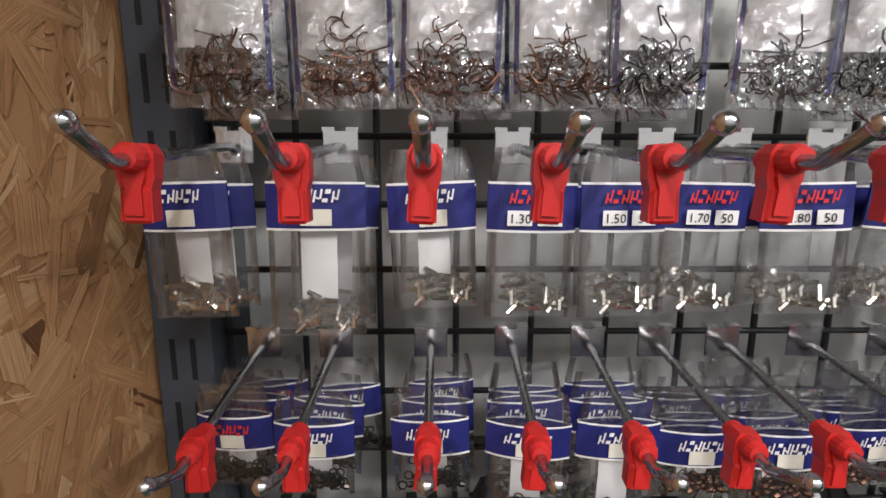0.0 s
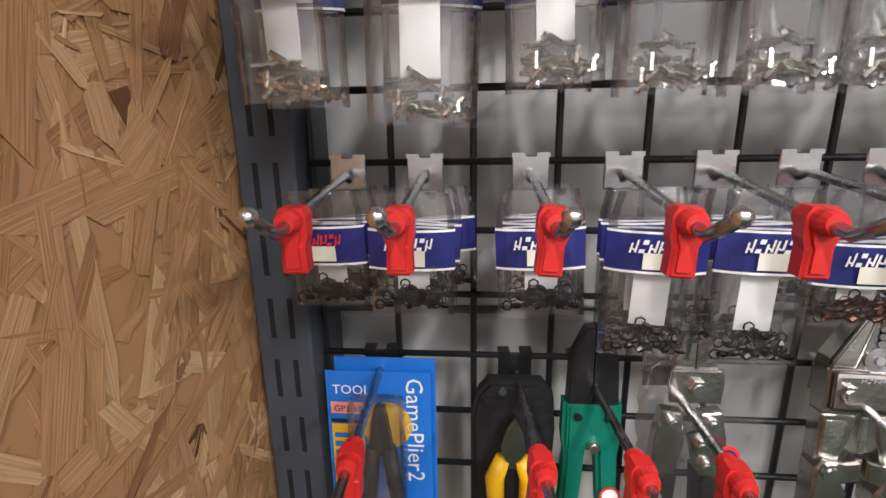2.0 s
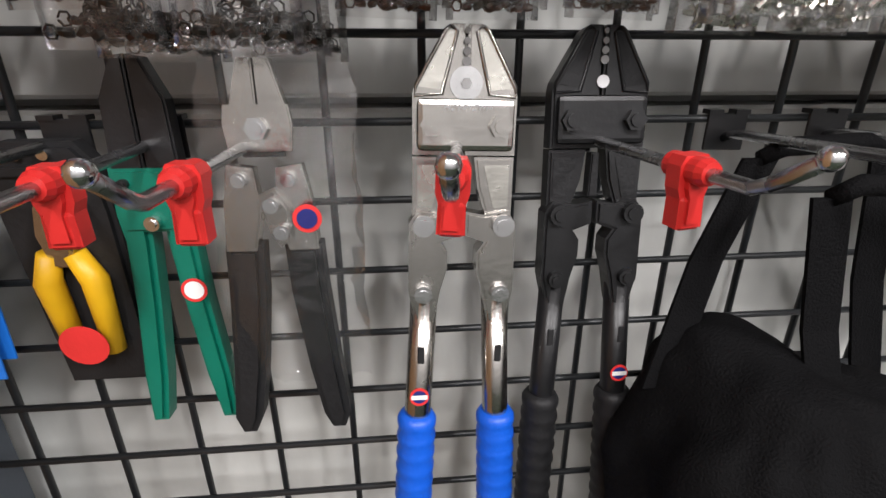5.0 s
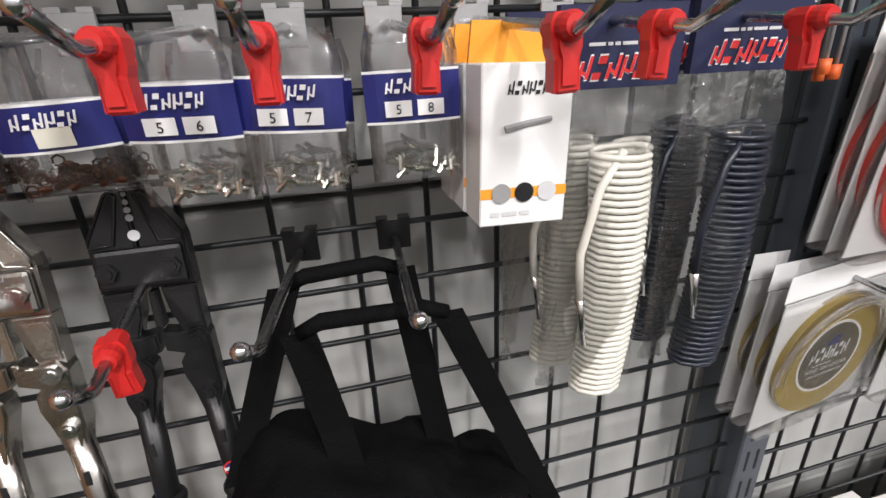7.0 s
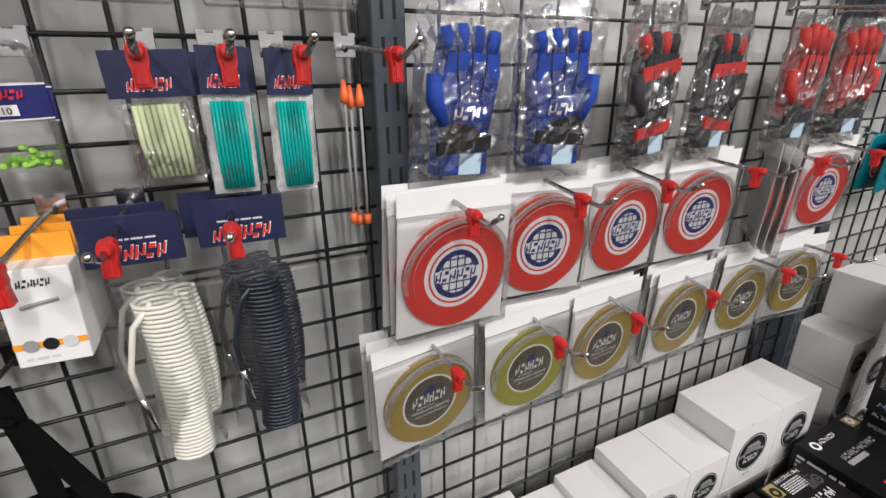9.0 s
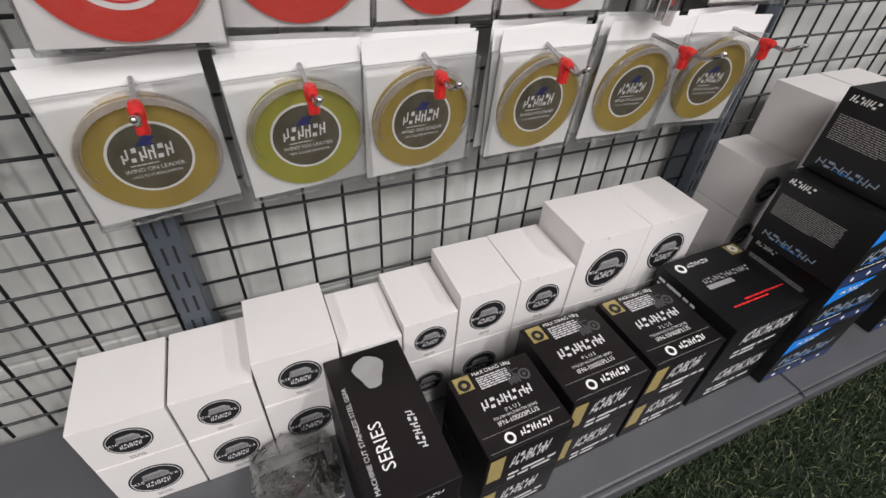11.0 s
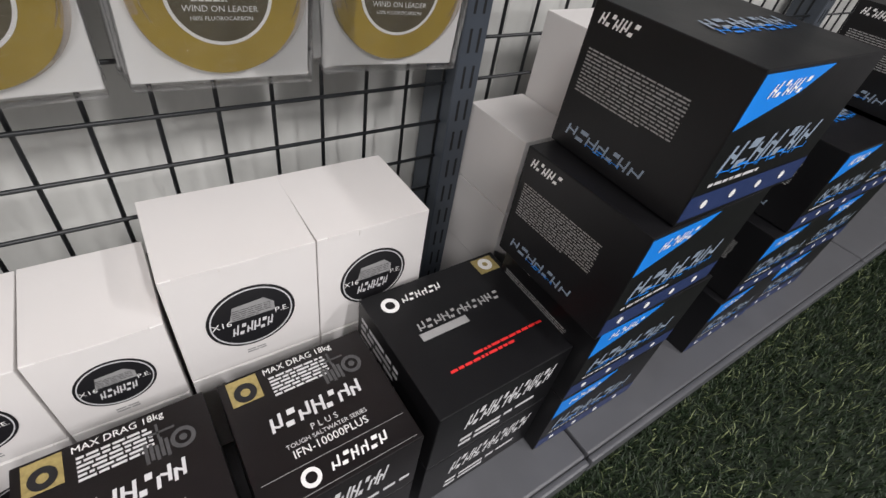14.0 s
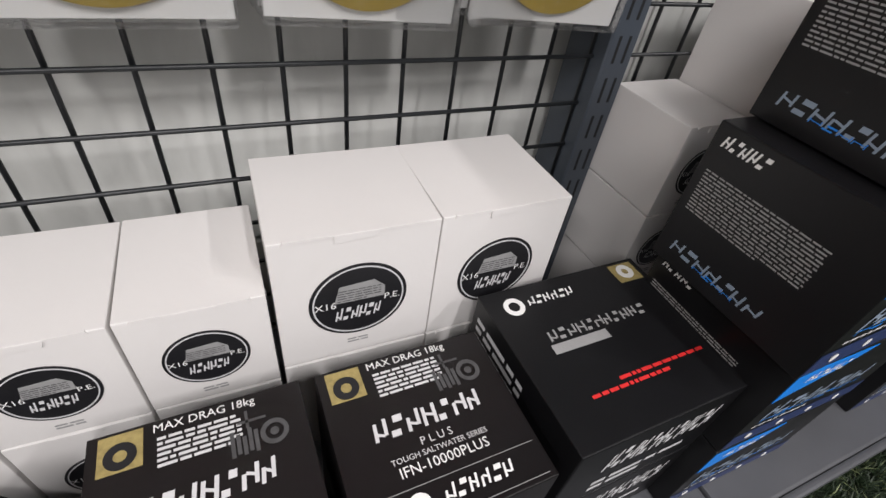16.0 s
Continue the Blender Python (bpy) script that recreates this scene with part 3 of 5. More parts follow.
bag_row([0.52, 0.573, 0.636], ROW0, 0.053, 0.085, 0.024, "sleeve", SLEEVE, 3, -0.085, "nickel crimp sleeves", nums=[("5", "6"), ("5", "7"), ("5", "8")], splays=[-6, -4, 0])
bag_row([0.565], W3, 0.055, 0.1, 0.03, "swivel", DARKMETAL, 2, -0.08, "dark steel swivels", nums=[("10",)])
bag_row([0.64], W3, 0.055, 0.1, 0.03, "bead", CREAM, 2, -0.08, "ivory beads", nums=[("15",)])
bag_row([0.705], W3, 0.055, 0.1, 0.03, "bead", LIME, 2, -0.08, "lime green beads", nums=[("10",)], logos=[PINKRED])


# bags of bronzed hooks on the upper row
def hook_bag(x, y, z, full, tint):
    b = empty("fishing_hook_bag", "clear bag half full of bronzed fishing hooks", "tackle bag", "bags of fishing hooks", (x, y, z), (random.uniform(-3, 3), random.uniform(-2, 2), random.uniform(-6, 6)))
    w, h = 0.062, 0.125
    part("pouch", pouch_mesh(w, h, 0.018, crinkle=0.0022), FILM_CR, b, "clear crinkled plastic pouch")
    bm = plate([(-0.024, -0.012), (0.024, -0.012), (0.026, -0.09), (-0.026, -0.09)], 0.003, 0.0036)
    part("insert_card", bm, WHITE, b, "white card with purple stripes")
    bm = quad(-0.02, 0.02, -0.036, -0.02, 0.0026)
    quad(-0.016, 0.018, -0.046, -0.039, 0.0026, bm)
    quad(-0.012, 0.018, -0.054, -0.049, 0.0026, bm)
    part("stripe", bm, NAVY, b, "purple-blue printed stripes")
    part("seal", tube([(-w / 2, 0, -0.01), (-w / 2, 0, -h), (w / 2, 0, -h), (w / 2, 0, -0.01)], 0.001, 5), CLAM, b)
    part("edge_stripe", quad(-w / 2 + 0.001, -w / 2 + 0.004, -h + 0.01, -0.012, -0.0005), NAVY, b, "purple-blue printed edge")
    part("edge_stripe", quad(w / 2 - 0.004, w / 2 - 0.001, -h + 0.01, -0.012, -0.0005), NAVY, b, "purple-blue printed edge")
    part("filling", turned(pile("hook", w * 0.85, 0.012, 0.03, full, int(x * 1000)), pose(0, -0.001, -h + 0.006)), tint, b, "tangled fishing hooks", kind="stuff")


for i, x in enumerate((0.036, 0.108, 0.176, 0.24, 0.298, 0.378, 0.436, 0.5)):
    display_hook(x, ROW0 + 6 * STEP, 0.15, 0.13, random.uniform(-4, 4))
    hook_bag(x, -0.062, ROW0 + 6 * STEP - 0.012, 90 if i < 5 else 40, BRONZE if i < 4 else DARKMETAL)
    if i % 2 == 0:
        hook_bag(x + 0.004, -0.035, ROW0 + 6 * STEP - 0.016, 50, BRONZE)

# clear clamshell boxes above
for i, x in enumerate((0.64, 0.72, 0.80, 0.9, 0.97)):
    display_hook(x, ROW0 + 6 * STEP, 0.14, 0, 0)
    c = empty("clamshell_box", "empty-looking clear plastic clamshell box on a hook", "plastic box", "clear clamshells", (x, -0.06, ROW0 + 6 * STEP - 0.012))
    part("tray", box(-0.034, 0.034, -0.014, 0.012, -0.11, -0.02, 0.005, seg=2), CLAM, c)
    part("rim", box(-0.038, 0.038, 0.012, 0.0135, -0.115, 0.0, 0.003), CLAM, c)
    part("lure", turned(pile("swivel", 0.05, 0.012, 0.02, 14, i), pose(0, 0, -0.105)), DARKMETAL, c, "dark small parts", kind="stuff")


# ---- tools ----
TOOLS = ROW0 - 3 * STEP
for x, sp, dk in ((0.047, 3, True), (0.152, 4.5, True), (0.205, 4.5, True), (0.262, 0, True), (0.382, -8, False), (0.456, 6, True), (0.559, -6.5, True), (0.63, -5, True)):
    display_hook(x, TOOLS, 0.145, 0.112 if x < 0.5 else 0, sp, dk, 0.014, 0.003 if x < 0.5 else -0.004)


# blister card with pliers
gp = empty("plier_blister_card", "bright blue retail card holding black fishing pliers", "pliers", "", (0.047, -0.026, 0.984), (-2, 0, 0))
part("card", plate([(-0.041, 0.0), (0.041, 0.0), (0.041, -0.15), (-0.041, -0.15)], 0, 0.001, 0), CARD_BLUE, gp)
part("second_card", plate([(-0.036, 0.008), (0.044, 0.008), (0.044, -0.14), (-0.036, -0.14)], 0.008, 0.009, 0), CARD_BLUE, gp)
part("title", turned(words("GamePlier2", 0.019, 0, 0, 0, "LEFT"), pose(0.022, -0.0008, -0.004, 0, 90, 0)), WHITE, gp, "white vertical title")
part("title", words("TOOL", 0.011, -0.021, -0.019, -0.0008), WHITE, gp)
pk = part("panel", quad(-0.038, -0.010, -0.036, -0.026, -0.0006), PINK_CARD, gp, "pink printed panel")
part("number", words("GP2-60", 0.0075, -0.024, -0.034, -0.0011), INK, pk)
yp = part("panel", quad(-0.038, -0.012, -0.1, -0.045, -0.0006), YELLOW, gp, "yellow printed panel")
part("small_print", lines_of_text(-0.036, -0.016, -0.096, -0.049, -0.0011, 6, 5), CARD_BLUE, yp)
part("small_print", lines_of_text(-0.038, -0.012, -0.0435, -0.038, -0.0011, 1, 5), INK, gp)
part("window", ring(0, 0.02, -0.0008, -0.0004, 28, cx=0.006, cz=-0.045), YELLOW, gp)
part("blister", box(-0.02, 0.022, -0.022, -0.001, -0.145, -0.016, 0.006, seg=2), CLAM, gp)
for s in (-1, 1):
    part("jaw", plate([(0.003, -0.022), (0.003 + s * 0.004, -0.024), (0.003 + s * 0.0095, -0.06), (0.003, -0.064)][::s], -0.014, -0.006, 0.001), BLACK_MET, gp)
    part("grip", tube([(0.003 + s * 0.006, -0.01, -0.058), (0.003 + s * 0.010, -0.01, -0.09), (0.003 + s * 0.020, -0.01, -0.145)], [0.006, 0.0065, 0.006], 8), BLACK_RUB, gp, smooth=True)

# sheathed cutter with yellow grips
sc = empty("sheathed_cutter", "black belt sheath holding cutters with yellow grips", "pliers", "", (0.15, -0.03, 0.985), (4, 0, 0))
part("sheath", plate([(-0.026, -0.01), (-0.018, 0.0), (0.02, 0.0), (0.029, -0.012), (0.031, -0.04), (0.028, -0.16), (-0.028, -0.16), (-0.031, -0.03)], -0.008, 0.004, 0.003), BLACK_RUB, sc)
part("belt_loop", plate([(-0.022, -0.012), (0.022, -0.012), (0.022, -0.018), (-0.022, -0.018)], -0.0105, -0.008, 0.0008), BLACK_RUB, sc)
for bx in (-0.008, 0.006):
    part("rivet", ring(0, 0.003, -0.0102, -0.008, 12, cx=bx, cz=-0.006), CHROME, sc)
part("blade", plate([(0.001, -0.024), (0.007, -0.036), (0.0095, -0.052), (0.006, -0.07), (-0.006, -0.07), (-0.009, -0.05), (-0.005, -0.034)], -0.0165, -0.009, 0.0015), TOOLSTEEL, sc)
for s in (-1, 1):
    part("grip", tube([(s * 0.007, -0.013, -0.062), (s * 0.013, -0.013, -0.08), (s * 0.011, -0.013, -0.13)], [0.006, 0.0075, 0.006], 10), YELLOW, sc, "yellow grip", smooth=True)
part("sticker", ring(0, 0.014, -0.0225, -0.022, 24, cx=0.0, cz=-0.12), PINKRED, sc)


def grip_bar(pts, depth, bev=0.003):
    """A flat-sided handle along a line of (x, z, half width)."""
    left = [(x - w, z) for x, z, w in pts]
    right = [(x + w, z) for x, z, w in pts]
    return plate(left + right[::-1], -depth / 2, depth / 2, bev)


def bolt_head(x, z, r, y, n=6):
    bm = ring(0, r, y - 0.004, y, n, cx=x, cz=z)
    ring(0, r * 0.6, y - 0.0052, y - 0.004, 12, bm, cx=x, cz=z)
    return bm


# crimping pliers with flat green handles
gc = empty("crimping_pliers", "green-handled crimping pliers with a black head", "pliers", "", (0.206, -0.03, 1.028), (-3, 0, 0))
for s_ in (-1, 1):
    part("jaw", plate([(0.0006 * s_, 0.0), (s_ * 0.007, -0.001), (s_ * 0.0165, -0.022), (s_ * 0.018, -0.06), (0.0006 * s_, -0.062)][::s_], -0.006, 0.005, 0.0012), BLACK_MET, gc)
    part("handle", grip_bar([(s_ * 0.012, -0.058, 0.0085), (s_ * 0.0125, -0.085, 0.0085), (s_ * 0.0115, -0.1, 0.0075), (s_ * 0.014, -0.14, 0.007), (s_ * 0.019, -0.19, 0.0068), (s_ * 0.022, -0.222, 0.0045)], 0.014), GREEN, gc, "flat green plastic handle")
    part("rivet", bolt_head(s_ * 0.011, -0.066, 0.0028, -0.007, 12), BLACK_MET, gc)
part("yoke", plate([(-0.018, -0.058), (0.018, -0.058), (0.018, -0.094), (-0.018, -0.094)], -0.0085, -0.0055, 0.002), GREEN, gc)
part("pivot", bolt_head(0.001, -0.088, 0.0042, -0.0088, 16), CHROME, gc)
st = part("sticker", ring(0.0058, 0.0075, -0.0083, -0.0078, 20, cx=0.015, cz=-0.13), PINKRED, gc, "round red and blue sticker")
part("sticker_centre", ring(0, 0.0057, -0.0083, -0.0078, 20, cx=0.015, cz=-0.13), WHITE, st)

# steel crimping pliers with black grips, in a clear sleeve
sp = empty("crimping_pliers", "steel crimping pliers with black grips in a clear sleeve", "pliers", "", (0.271, -0.036, 1.026), (-4, 0, 0))
for s_ in (-1, 1):
    part("jaw", plate([(0.0005 * s_, 0.0), (s_ * 0.008, 0.0), (s_ * 0.0145, -0.024), (0.0005 * s_, -0.024)][::s_], -0.006, 0.004, 0.001), TOOLSTEEL, sp)
    part("link", plate([(s_ * 0.006, -0.056), (s_ * 0.02, -0.054), (s_ * 0.024, -0.075), (s_ * 0.026, -0.103), (s_ * 0.009, -0.103), (s_ * 0.004, -0.08)][::s_], -0.007, 0.003, 0.0012), TOOLSTEEL, sp)
    part("pin", bolt_head(s_ * 0.013, -0.062, 0.004, -0.0072, 14), CHROME, sp)
    part("grip", grip_bar([(s_ * 0.0165, -0.1, 0.0105), (s_ * 0.018, -0.13, 0.0105), (s_ * 0.023, -0.18, 0.0095), (s_ * 0.028, -0.215, 0.0085), (s_ * 0.0285, -0.226, 0.004)], 0.016, 0.004), BLACK_RUB, sp, "black dipped grip")
part("cover_plate", plate([(-0.0165, -0.023), (0.0165, -0.023), (0.018, -0.033), (0.0165, -0.047), (-0.0165, -0.047), (-0.018, -0.033)], -0.0095, -0.0055, 0.001), TOOLSTEEL, sp)
part("bolt", bolt_head(0.0, -0.035, 0.0062, -0.0098, 6), CHROME, sp)
part("toggle", plate([(-0.004, -0.07), (0.005, -0.066), (0.0125, -0.078), (0.0125, -0.095), (0.006, -0.1), (0.001, -0.092)], -0.0125, -0.0075, 0.0015), TOOLSTEEL, sp)
for cx, cz in ((0.004, -0.075), (0.008, -0.09)):
    part("pin", bolt_head(cx, cz, 0.0042, -0.0128, 14), CHROME, sp)
part("badge", ring(0, 0.008, -0.0135, -0.013, 20, cx=0.022, cz=-0.083), PINKRED, sp, "round red and blue badge")
part("badge_centre", ring(0, 0.0056, -0.0142, -0.0137, 20, cx=0.022, cz=-0.083), NAVY, sp)
part("sleeve", turned(pouch_mesh(0.085, 0.2, 0.034, crinkle=0.0012), pose(0.008, 0, 0.01)), FILM, sp, "clear plastic sleeve", smooth=True)


def swager(label, steel, head, grip, at, lean, blue):
    """A long hand swaging tool: framed pointed jaws, cover plate with two bolts, side plates, toggle links, tubular handles."""
    t = empty("hand_swager", label, "crimping tool", "hand swaging tools", at, (-6, lean, 0))
    pin = CHROME if blue else BLACK_MET
    for s in (-1, 1):
        j = part("jaw", plate([(s * 0.0008, 0.034), (s * 0.0085, 0.034), (s * 0.0115, 0.0318), (s * 0.0275, 0.004), (s * 0.0285, -0.001), (s * 0.0285, -0.033), (s * 0.0008, -0.033)][::s], -0.010, 0.004, 0.0015), steel, t)
        part("raised_edge", tube([(s * 0.0085, -0.0102, 0.0325), (s * 0.0112, -0.0102, 0.0305), (s * 0.0268, -0.0102, 0.003), (s * 0.0272, -0.0102, -0.002), (s * 0.013, -0.0102, -0.001), (s * 0.0052, -0.0102, 0.03), (s * 0.0085, -0.0102, 0.0325)], 0.0011, 6), steel, j, smooth=True)
        part("recess", plate([(s * 0.0062, 0.0298), (s * 0.0095, 0.0298), (s * 0.0252, 0.0025), (s * 0.0138, 0.001)][::s], -0.0104, -0.0101, 0), head, j)
        part("bolt", bolt_head(s * 0.0185, -0.0172, 0.0064, -0.0145), steel, t, "hexagon bolt head")
        a = part("side_plate", plate([(s * 0.006, -0.034), (s * 0.0285, -0.034), (s * 0.0285, -0.07), (s * 0.016, -0.074), (s * 0.0085, -0.052)][::s], -0.009, 0.004, 0.0015), steel, t)
        part("recess", plate([(s * 0.0115, -0.0385), (s * 0.0258, -0.0385), (s * 0.0258, -0.0615), (s * 0.0175, -0.0625)][::s], -0.0095, -0.0091, 0), head, a)
        part("link", plate([(s * 0.0015, -0.064), (s * 0.012, -0.066), (s * 0.026, -0.064), (s * 0.0305, -0.071), (s * 0.031, -0.112), (s * 0.027, -0.13), (s * 0.016, -0.132), (s * 0.0125, -0.112), (s * 0.0085, -0.098), (s * 0.0085, -0.088), (s * 0.0125, -0.082), (s * 0.0015, -0.078)][::s], -0.0135, 0.002, 0.0016), steel, t)
        for cz, cx, r in ((-0.0715, 0.0225, 0.0062), (-0.112, 0.0225, 0.0052)):
            part("pin", bolt_head(s * cx, cz, r, -0.0138, 14), pin, t)
        part("handle", tube([(s * 0.0215, -0.006, -0.118), (s * 0.025, -0.006, -0.19), (s * 0.029, -0.006, -0.31)], [0.0082, 0.0084, 0.0084], 16), steel, t, smooth=True)
        # near-black bar painted for the shade inside the handle slot
        part("slot", box(s * 0.0235 - 0.0022, s * 0.0235 + 0.0022, -0.0146, -0.0125, -0.158, -0.146, 0.0008), SLOT, t)
        pts, rs = [], []
        for k in range(34):
            q = k / 33
            pts.append((s * (0.0255 + 0.0045 * q), -0.006, -0.196 - 0.125 * q))
            rs.append(0.0102 if k == 0 else (0.0126 if k % 3 else 0.0114))
        part("grip", tube(pts, rs, 16), grip, t, "blue ribbed rubber grip" if blue else "black ribbed grip", smooth=True)
    part("spring_bar", plate([(-0.0022, -0.036), (0.0022, -0.036), (0.003, -0.062), (-0.003, -0.062)], -0.008, 0.001, 0.0008), head, t)
    part("cover_plate", box(-0.0262, 0.0262, -0.0145, -0.0102, -0.0305, -0.0035, 0.003, seg=2), steel, t)
    if blue:
        part("die_hole", ring(0, 0.0088, -0.0112, -0.0104, 24, cz=0.0045), CHROME, t)
        part("die_centre", ring(0, 0.003, -0.0122, -0.0114, 6, cz=0.0045), GREY_INK, t)
    else:
        part("die_hole", ring(0, 0.0036, -0.0112, -0.0104, 16, cz=0.004), SILVER_INK, t)
    for k in range(4):
        part("die_hole", ring(0, 0.0024 - 0.0003 * k, -0.0112, -0.0104, 12, cz=0.0155 + 0.005 * k), GREY_INK, t)
    cx = -0.0245 if blue else 0.0245
    st = part("sticker", ring(0.0045, 0.006, -0.0152, -0.0146, 20, cx=cx, cz=-0.18), PINKRED, t, "round red and blue sticker")
    part("sticker_centre", ring(0, 0.0044, -0.0152, -0.0146, 20, cx=cx, cz=-0.18), NAVY, st)
    part("sticker_bar", quad(cx - 0.005, cx + 0.005, -0.1815, -0.1785, -0.0156), WHITE, st)
    if blue:
        part("wordmark", marks(-0.012, 0.014, -0.0095, -0.006, -0.0149, 7, 3), GREY_INK, t)
    return t


swager("chromed hand swaging tool with blue rubber grips", TOOLSTEEL, SLEEVE, BLUE_GRIP, (0.381, -0.036, 1.008), 1.5, True)
swager("black steel hand swaging tool with black grips", BLACK_MET, BLACK_RUB, BLACK_RUB, (0.461, -0.024, 1.009), 0, False)


# ---- duffel bag ----
def duffel():
    d = empty("duffel_bag", "black nylon duffel bag hanging by its straps", "bag", "", (0.597, -0.11, 0.73))
    bm = bmesh.new()
    bmesh.ops.create_uvsphere(bm, u_segments=72, v_segments=44, radius=1)
    f = lambda a, p: math.copysign(abs(a) ** p, a)
    for v in bm.verts:
        x, y, z = v.co
        c = Vector((f(x, 0.6) * 0.118, f(y, 0.7) * 0.078, f(z, 0.6) * 0.118))
        fold = abs(noise.noise(c * 16 + Vector((3, 0, 1)))) * 0.03 + abs(noise.noise(c * 40)) * 0.009
        c += c.normalized() * (fold - 0.008)
        if z > 0:
            c.z += z * (0.03 - 0.055 / (1 + math.exp(-(x - 0.08) * 9)))
        v.co = c
    part("body", bm, FABRIC, d, smooth=True)
    # two carrying handles: the rear one over both hooks, the front one hanging before it
    for y, top, feet in ((0.05, ((-0.05, 0.244), (-0.036, 0.25), (0.012, 0.252), (0.028, 0.246)), ((-0.1, 0.11), (0.05, 0.07))),
                         (0.008, ((-0.042, 0.232), (-0.028, 0.238), (0.034, 0.236), (0.05, 0.23)), ((-0.014, 0.07), (0.122, 0.05)))):
        runs = [((*feet[0], -0.06), (*((feet[0][k] * 0.45 + top[0][k] * 0.55) for k in (0, 1)), -0.01), (*top[0], 0)), ((*top[3], 0), (*((feet[1][k] * 0.45 + top[3][k] * 0.55) for k in (0, 1)), -0.012), (*feet[1], -0.06))]
        for run in runs:
            bm = bmesh.new()
            prev = None
            for px, pz, py in run:
                row = [bm.verts.new((px + a, y + py * 0.4 + b, pz)) for a, b in ((-0.0105, -0.0012), (0.0105, -0.0012), (0.0105, 0.0012), (-0.0105, 0.0012))]
                if prev:
                    for k in range(4):
                        bm.faces.new((prev[k], prev[(k + 1) % 4], row[(k + 1) % 4], row[k]))
                prev = row
            part("strap", bm, FABRIC, d, "black webbing strap")
        part("grip_wrap", tube([(px, y, pz) for px, pz in top], [0.0045, 0.0055, 0.0055, 0.0045], 12), FABRIC, d, "padded grip wrap", smooth=True)
    part("swing_tag", box(0.09, 0.108, -0.085, -0.0845, 0.055, 0.1), WHITE, d, "white paper swing tag")
    part("tag_string", tube([(0.085, -0.055, 0.11), (0.094, -0.08, 0.105), (0.099, -0.0845, 0.098)], 0.0008, 5), WHITE, d)


duffel()


# ---- boxed tool and coil cords ----
display_hook(0.697, ROW0, 0.165, 0.15, -3)
for k in range(3):
    wb = empty("hang_box", "slim white retail box with an orange hanging tab", "retail box", "white hanging boxes", (0.694, -0.092 + 0.031 * k, 1.016), (0, 1.5, -2))
    part("carton", box(-0.0265, 0.0265, -0.019, 0.011, 0, 0.09, 0.0008), WHITE, wb)
    part("tab", plate([(-0.026, 0.09), (0.026, 0.09), (0.026, 0.112), (-0.024, 0.112)], 0.008, 0.011), ORANGE_CARD, wb, "orange hanging tab")
    part("wordmark", marks(-0.012, 0.012, 0.074, 0.081, -0.0196, 6, 4), INK, wb)
    part("picture", tube([(-0.013, -0.0196, 0.056), (0.0, -0.0196, 0.059), (0.014, -0.0196, 0.061)], [0.0022, 0.0018, 0.0016], 6), GREY_INK, wb, "small picture of a grey tool")
    part("band", quad(-0.0265, 0.0265, 0.017, 0.023, -0.0194), ORANGE_CARD, wb)
    for j in range(3):
        part("round_picture", ring(0, 0.0058, -0.0202, -0.0197, 18, cx=-0.014 + 0.014 * j, cz=0.02), (GREY_INK, INK, SILVER_INK)[j], wb)
    part("icons", lines_of_text(-0.02, 0.02, 0.006, 0.011, -0.0196, 1, 4), SILVER_INK, wb)


def coil(x, y, z1, z0, r, material, turns):
    pts = []
    n = turns * 10
    for i in range(n + 1):
        t = i / n
        a = 2 * math.pi * turns * t
        pts.append((x + r * math.cos(a) + 0.006 * math.sin(3 * t), y + 0.7 * r * math.sin(a), z1 + (z0 - z1) * t))
    return tube(pts, 0.0023, 6)


def coil_cord(x, z, material, word, back):
    display_hook(x, ROW0, 0.15, 0.125, -3)
    for k in range(2):
        c = empty("coil_lanyard", word + " spiral lanyard cord in a clear bag with navy header", "lanyard", "coil lanyards", (x + 0.004 - 0.014 * k, -0.085 + 0.045 * k, z), (2, 0, random.uniform(-4, 4)))
        part("header", plate([(-0.041, 0.0), (0.041, 0.0), (0.041, -0.047), (-0.041, -0.047)], -0.003, 0.003), NAVY_D, c, "dark navy header card")
        part("wordmark_edge", marks(-0.029, 0.027, -0.0425, -0.027, -0.0034, 6, 4, slant=0.25), WHITE, c, "white outline of the wordmark")
        part("wordmark", marks(-0.0285, 0.0265, -0.0415, -0.028, -0.0038, 6, 4, slant=0.25), PINKRED, c)
        part("tagline", lines_of_text(-0.022, 0.022, -0.0225, -0.019, -0.0036, 1, 2), SILVER_INK, c)
        part("bag", turned(pouch_mesh(0.082, 0.235, 0.05, crinkle=0.0012), pose(0, 0, -0.045)), FILM, c, "clear crinkled bag", smooth=True)
        part("coil", coil(0.006, -0.004, -0.085, -0.28, 0.02, material, 38), material, c, smooth=True)
        part("coil", coil(0.026, 0.014, -0.085, -0.24, 0.013, material, 30), material, c, smooth=True)
        part("cord_end", tube([(0.004, -0.012, -0.085), (-0.014, -0.02, -0.105), (-0.025, -0.022, -0.15), (-0.023, -0.022, -0.185)], 0.003, 8), material, c, smooth=True)
        part("clasp", tube([(-0.023, -0.022, -0.185), (-0.02, -0.022, -0.2), (-0.016, -0.022, -0.225)], [0.0035, 0.0025, 0.002], 8), CHROME, c, smooth=True)


coil_cord(0.763, 1.135, IVORY, "ivory white", 0)
coil_cord(0.858, 1.14, NAVY_CORD, "dark blue", 0)


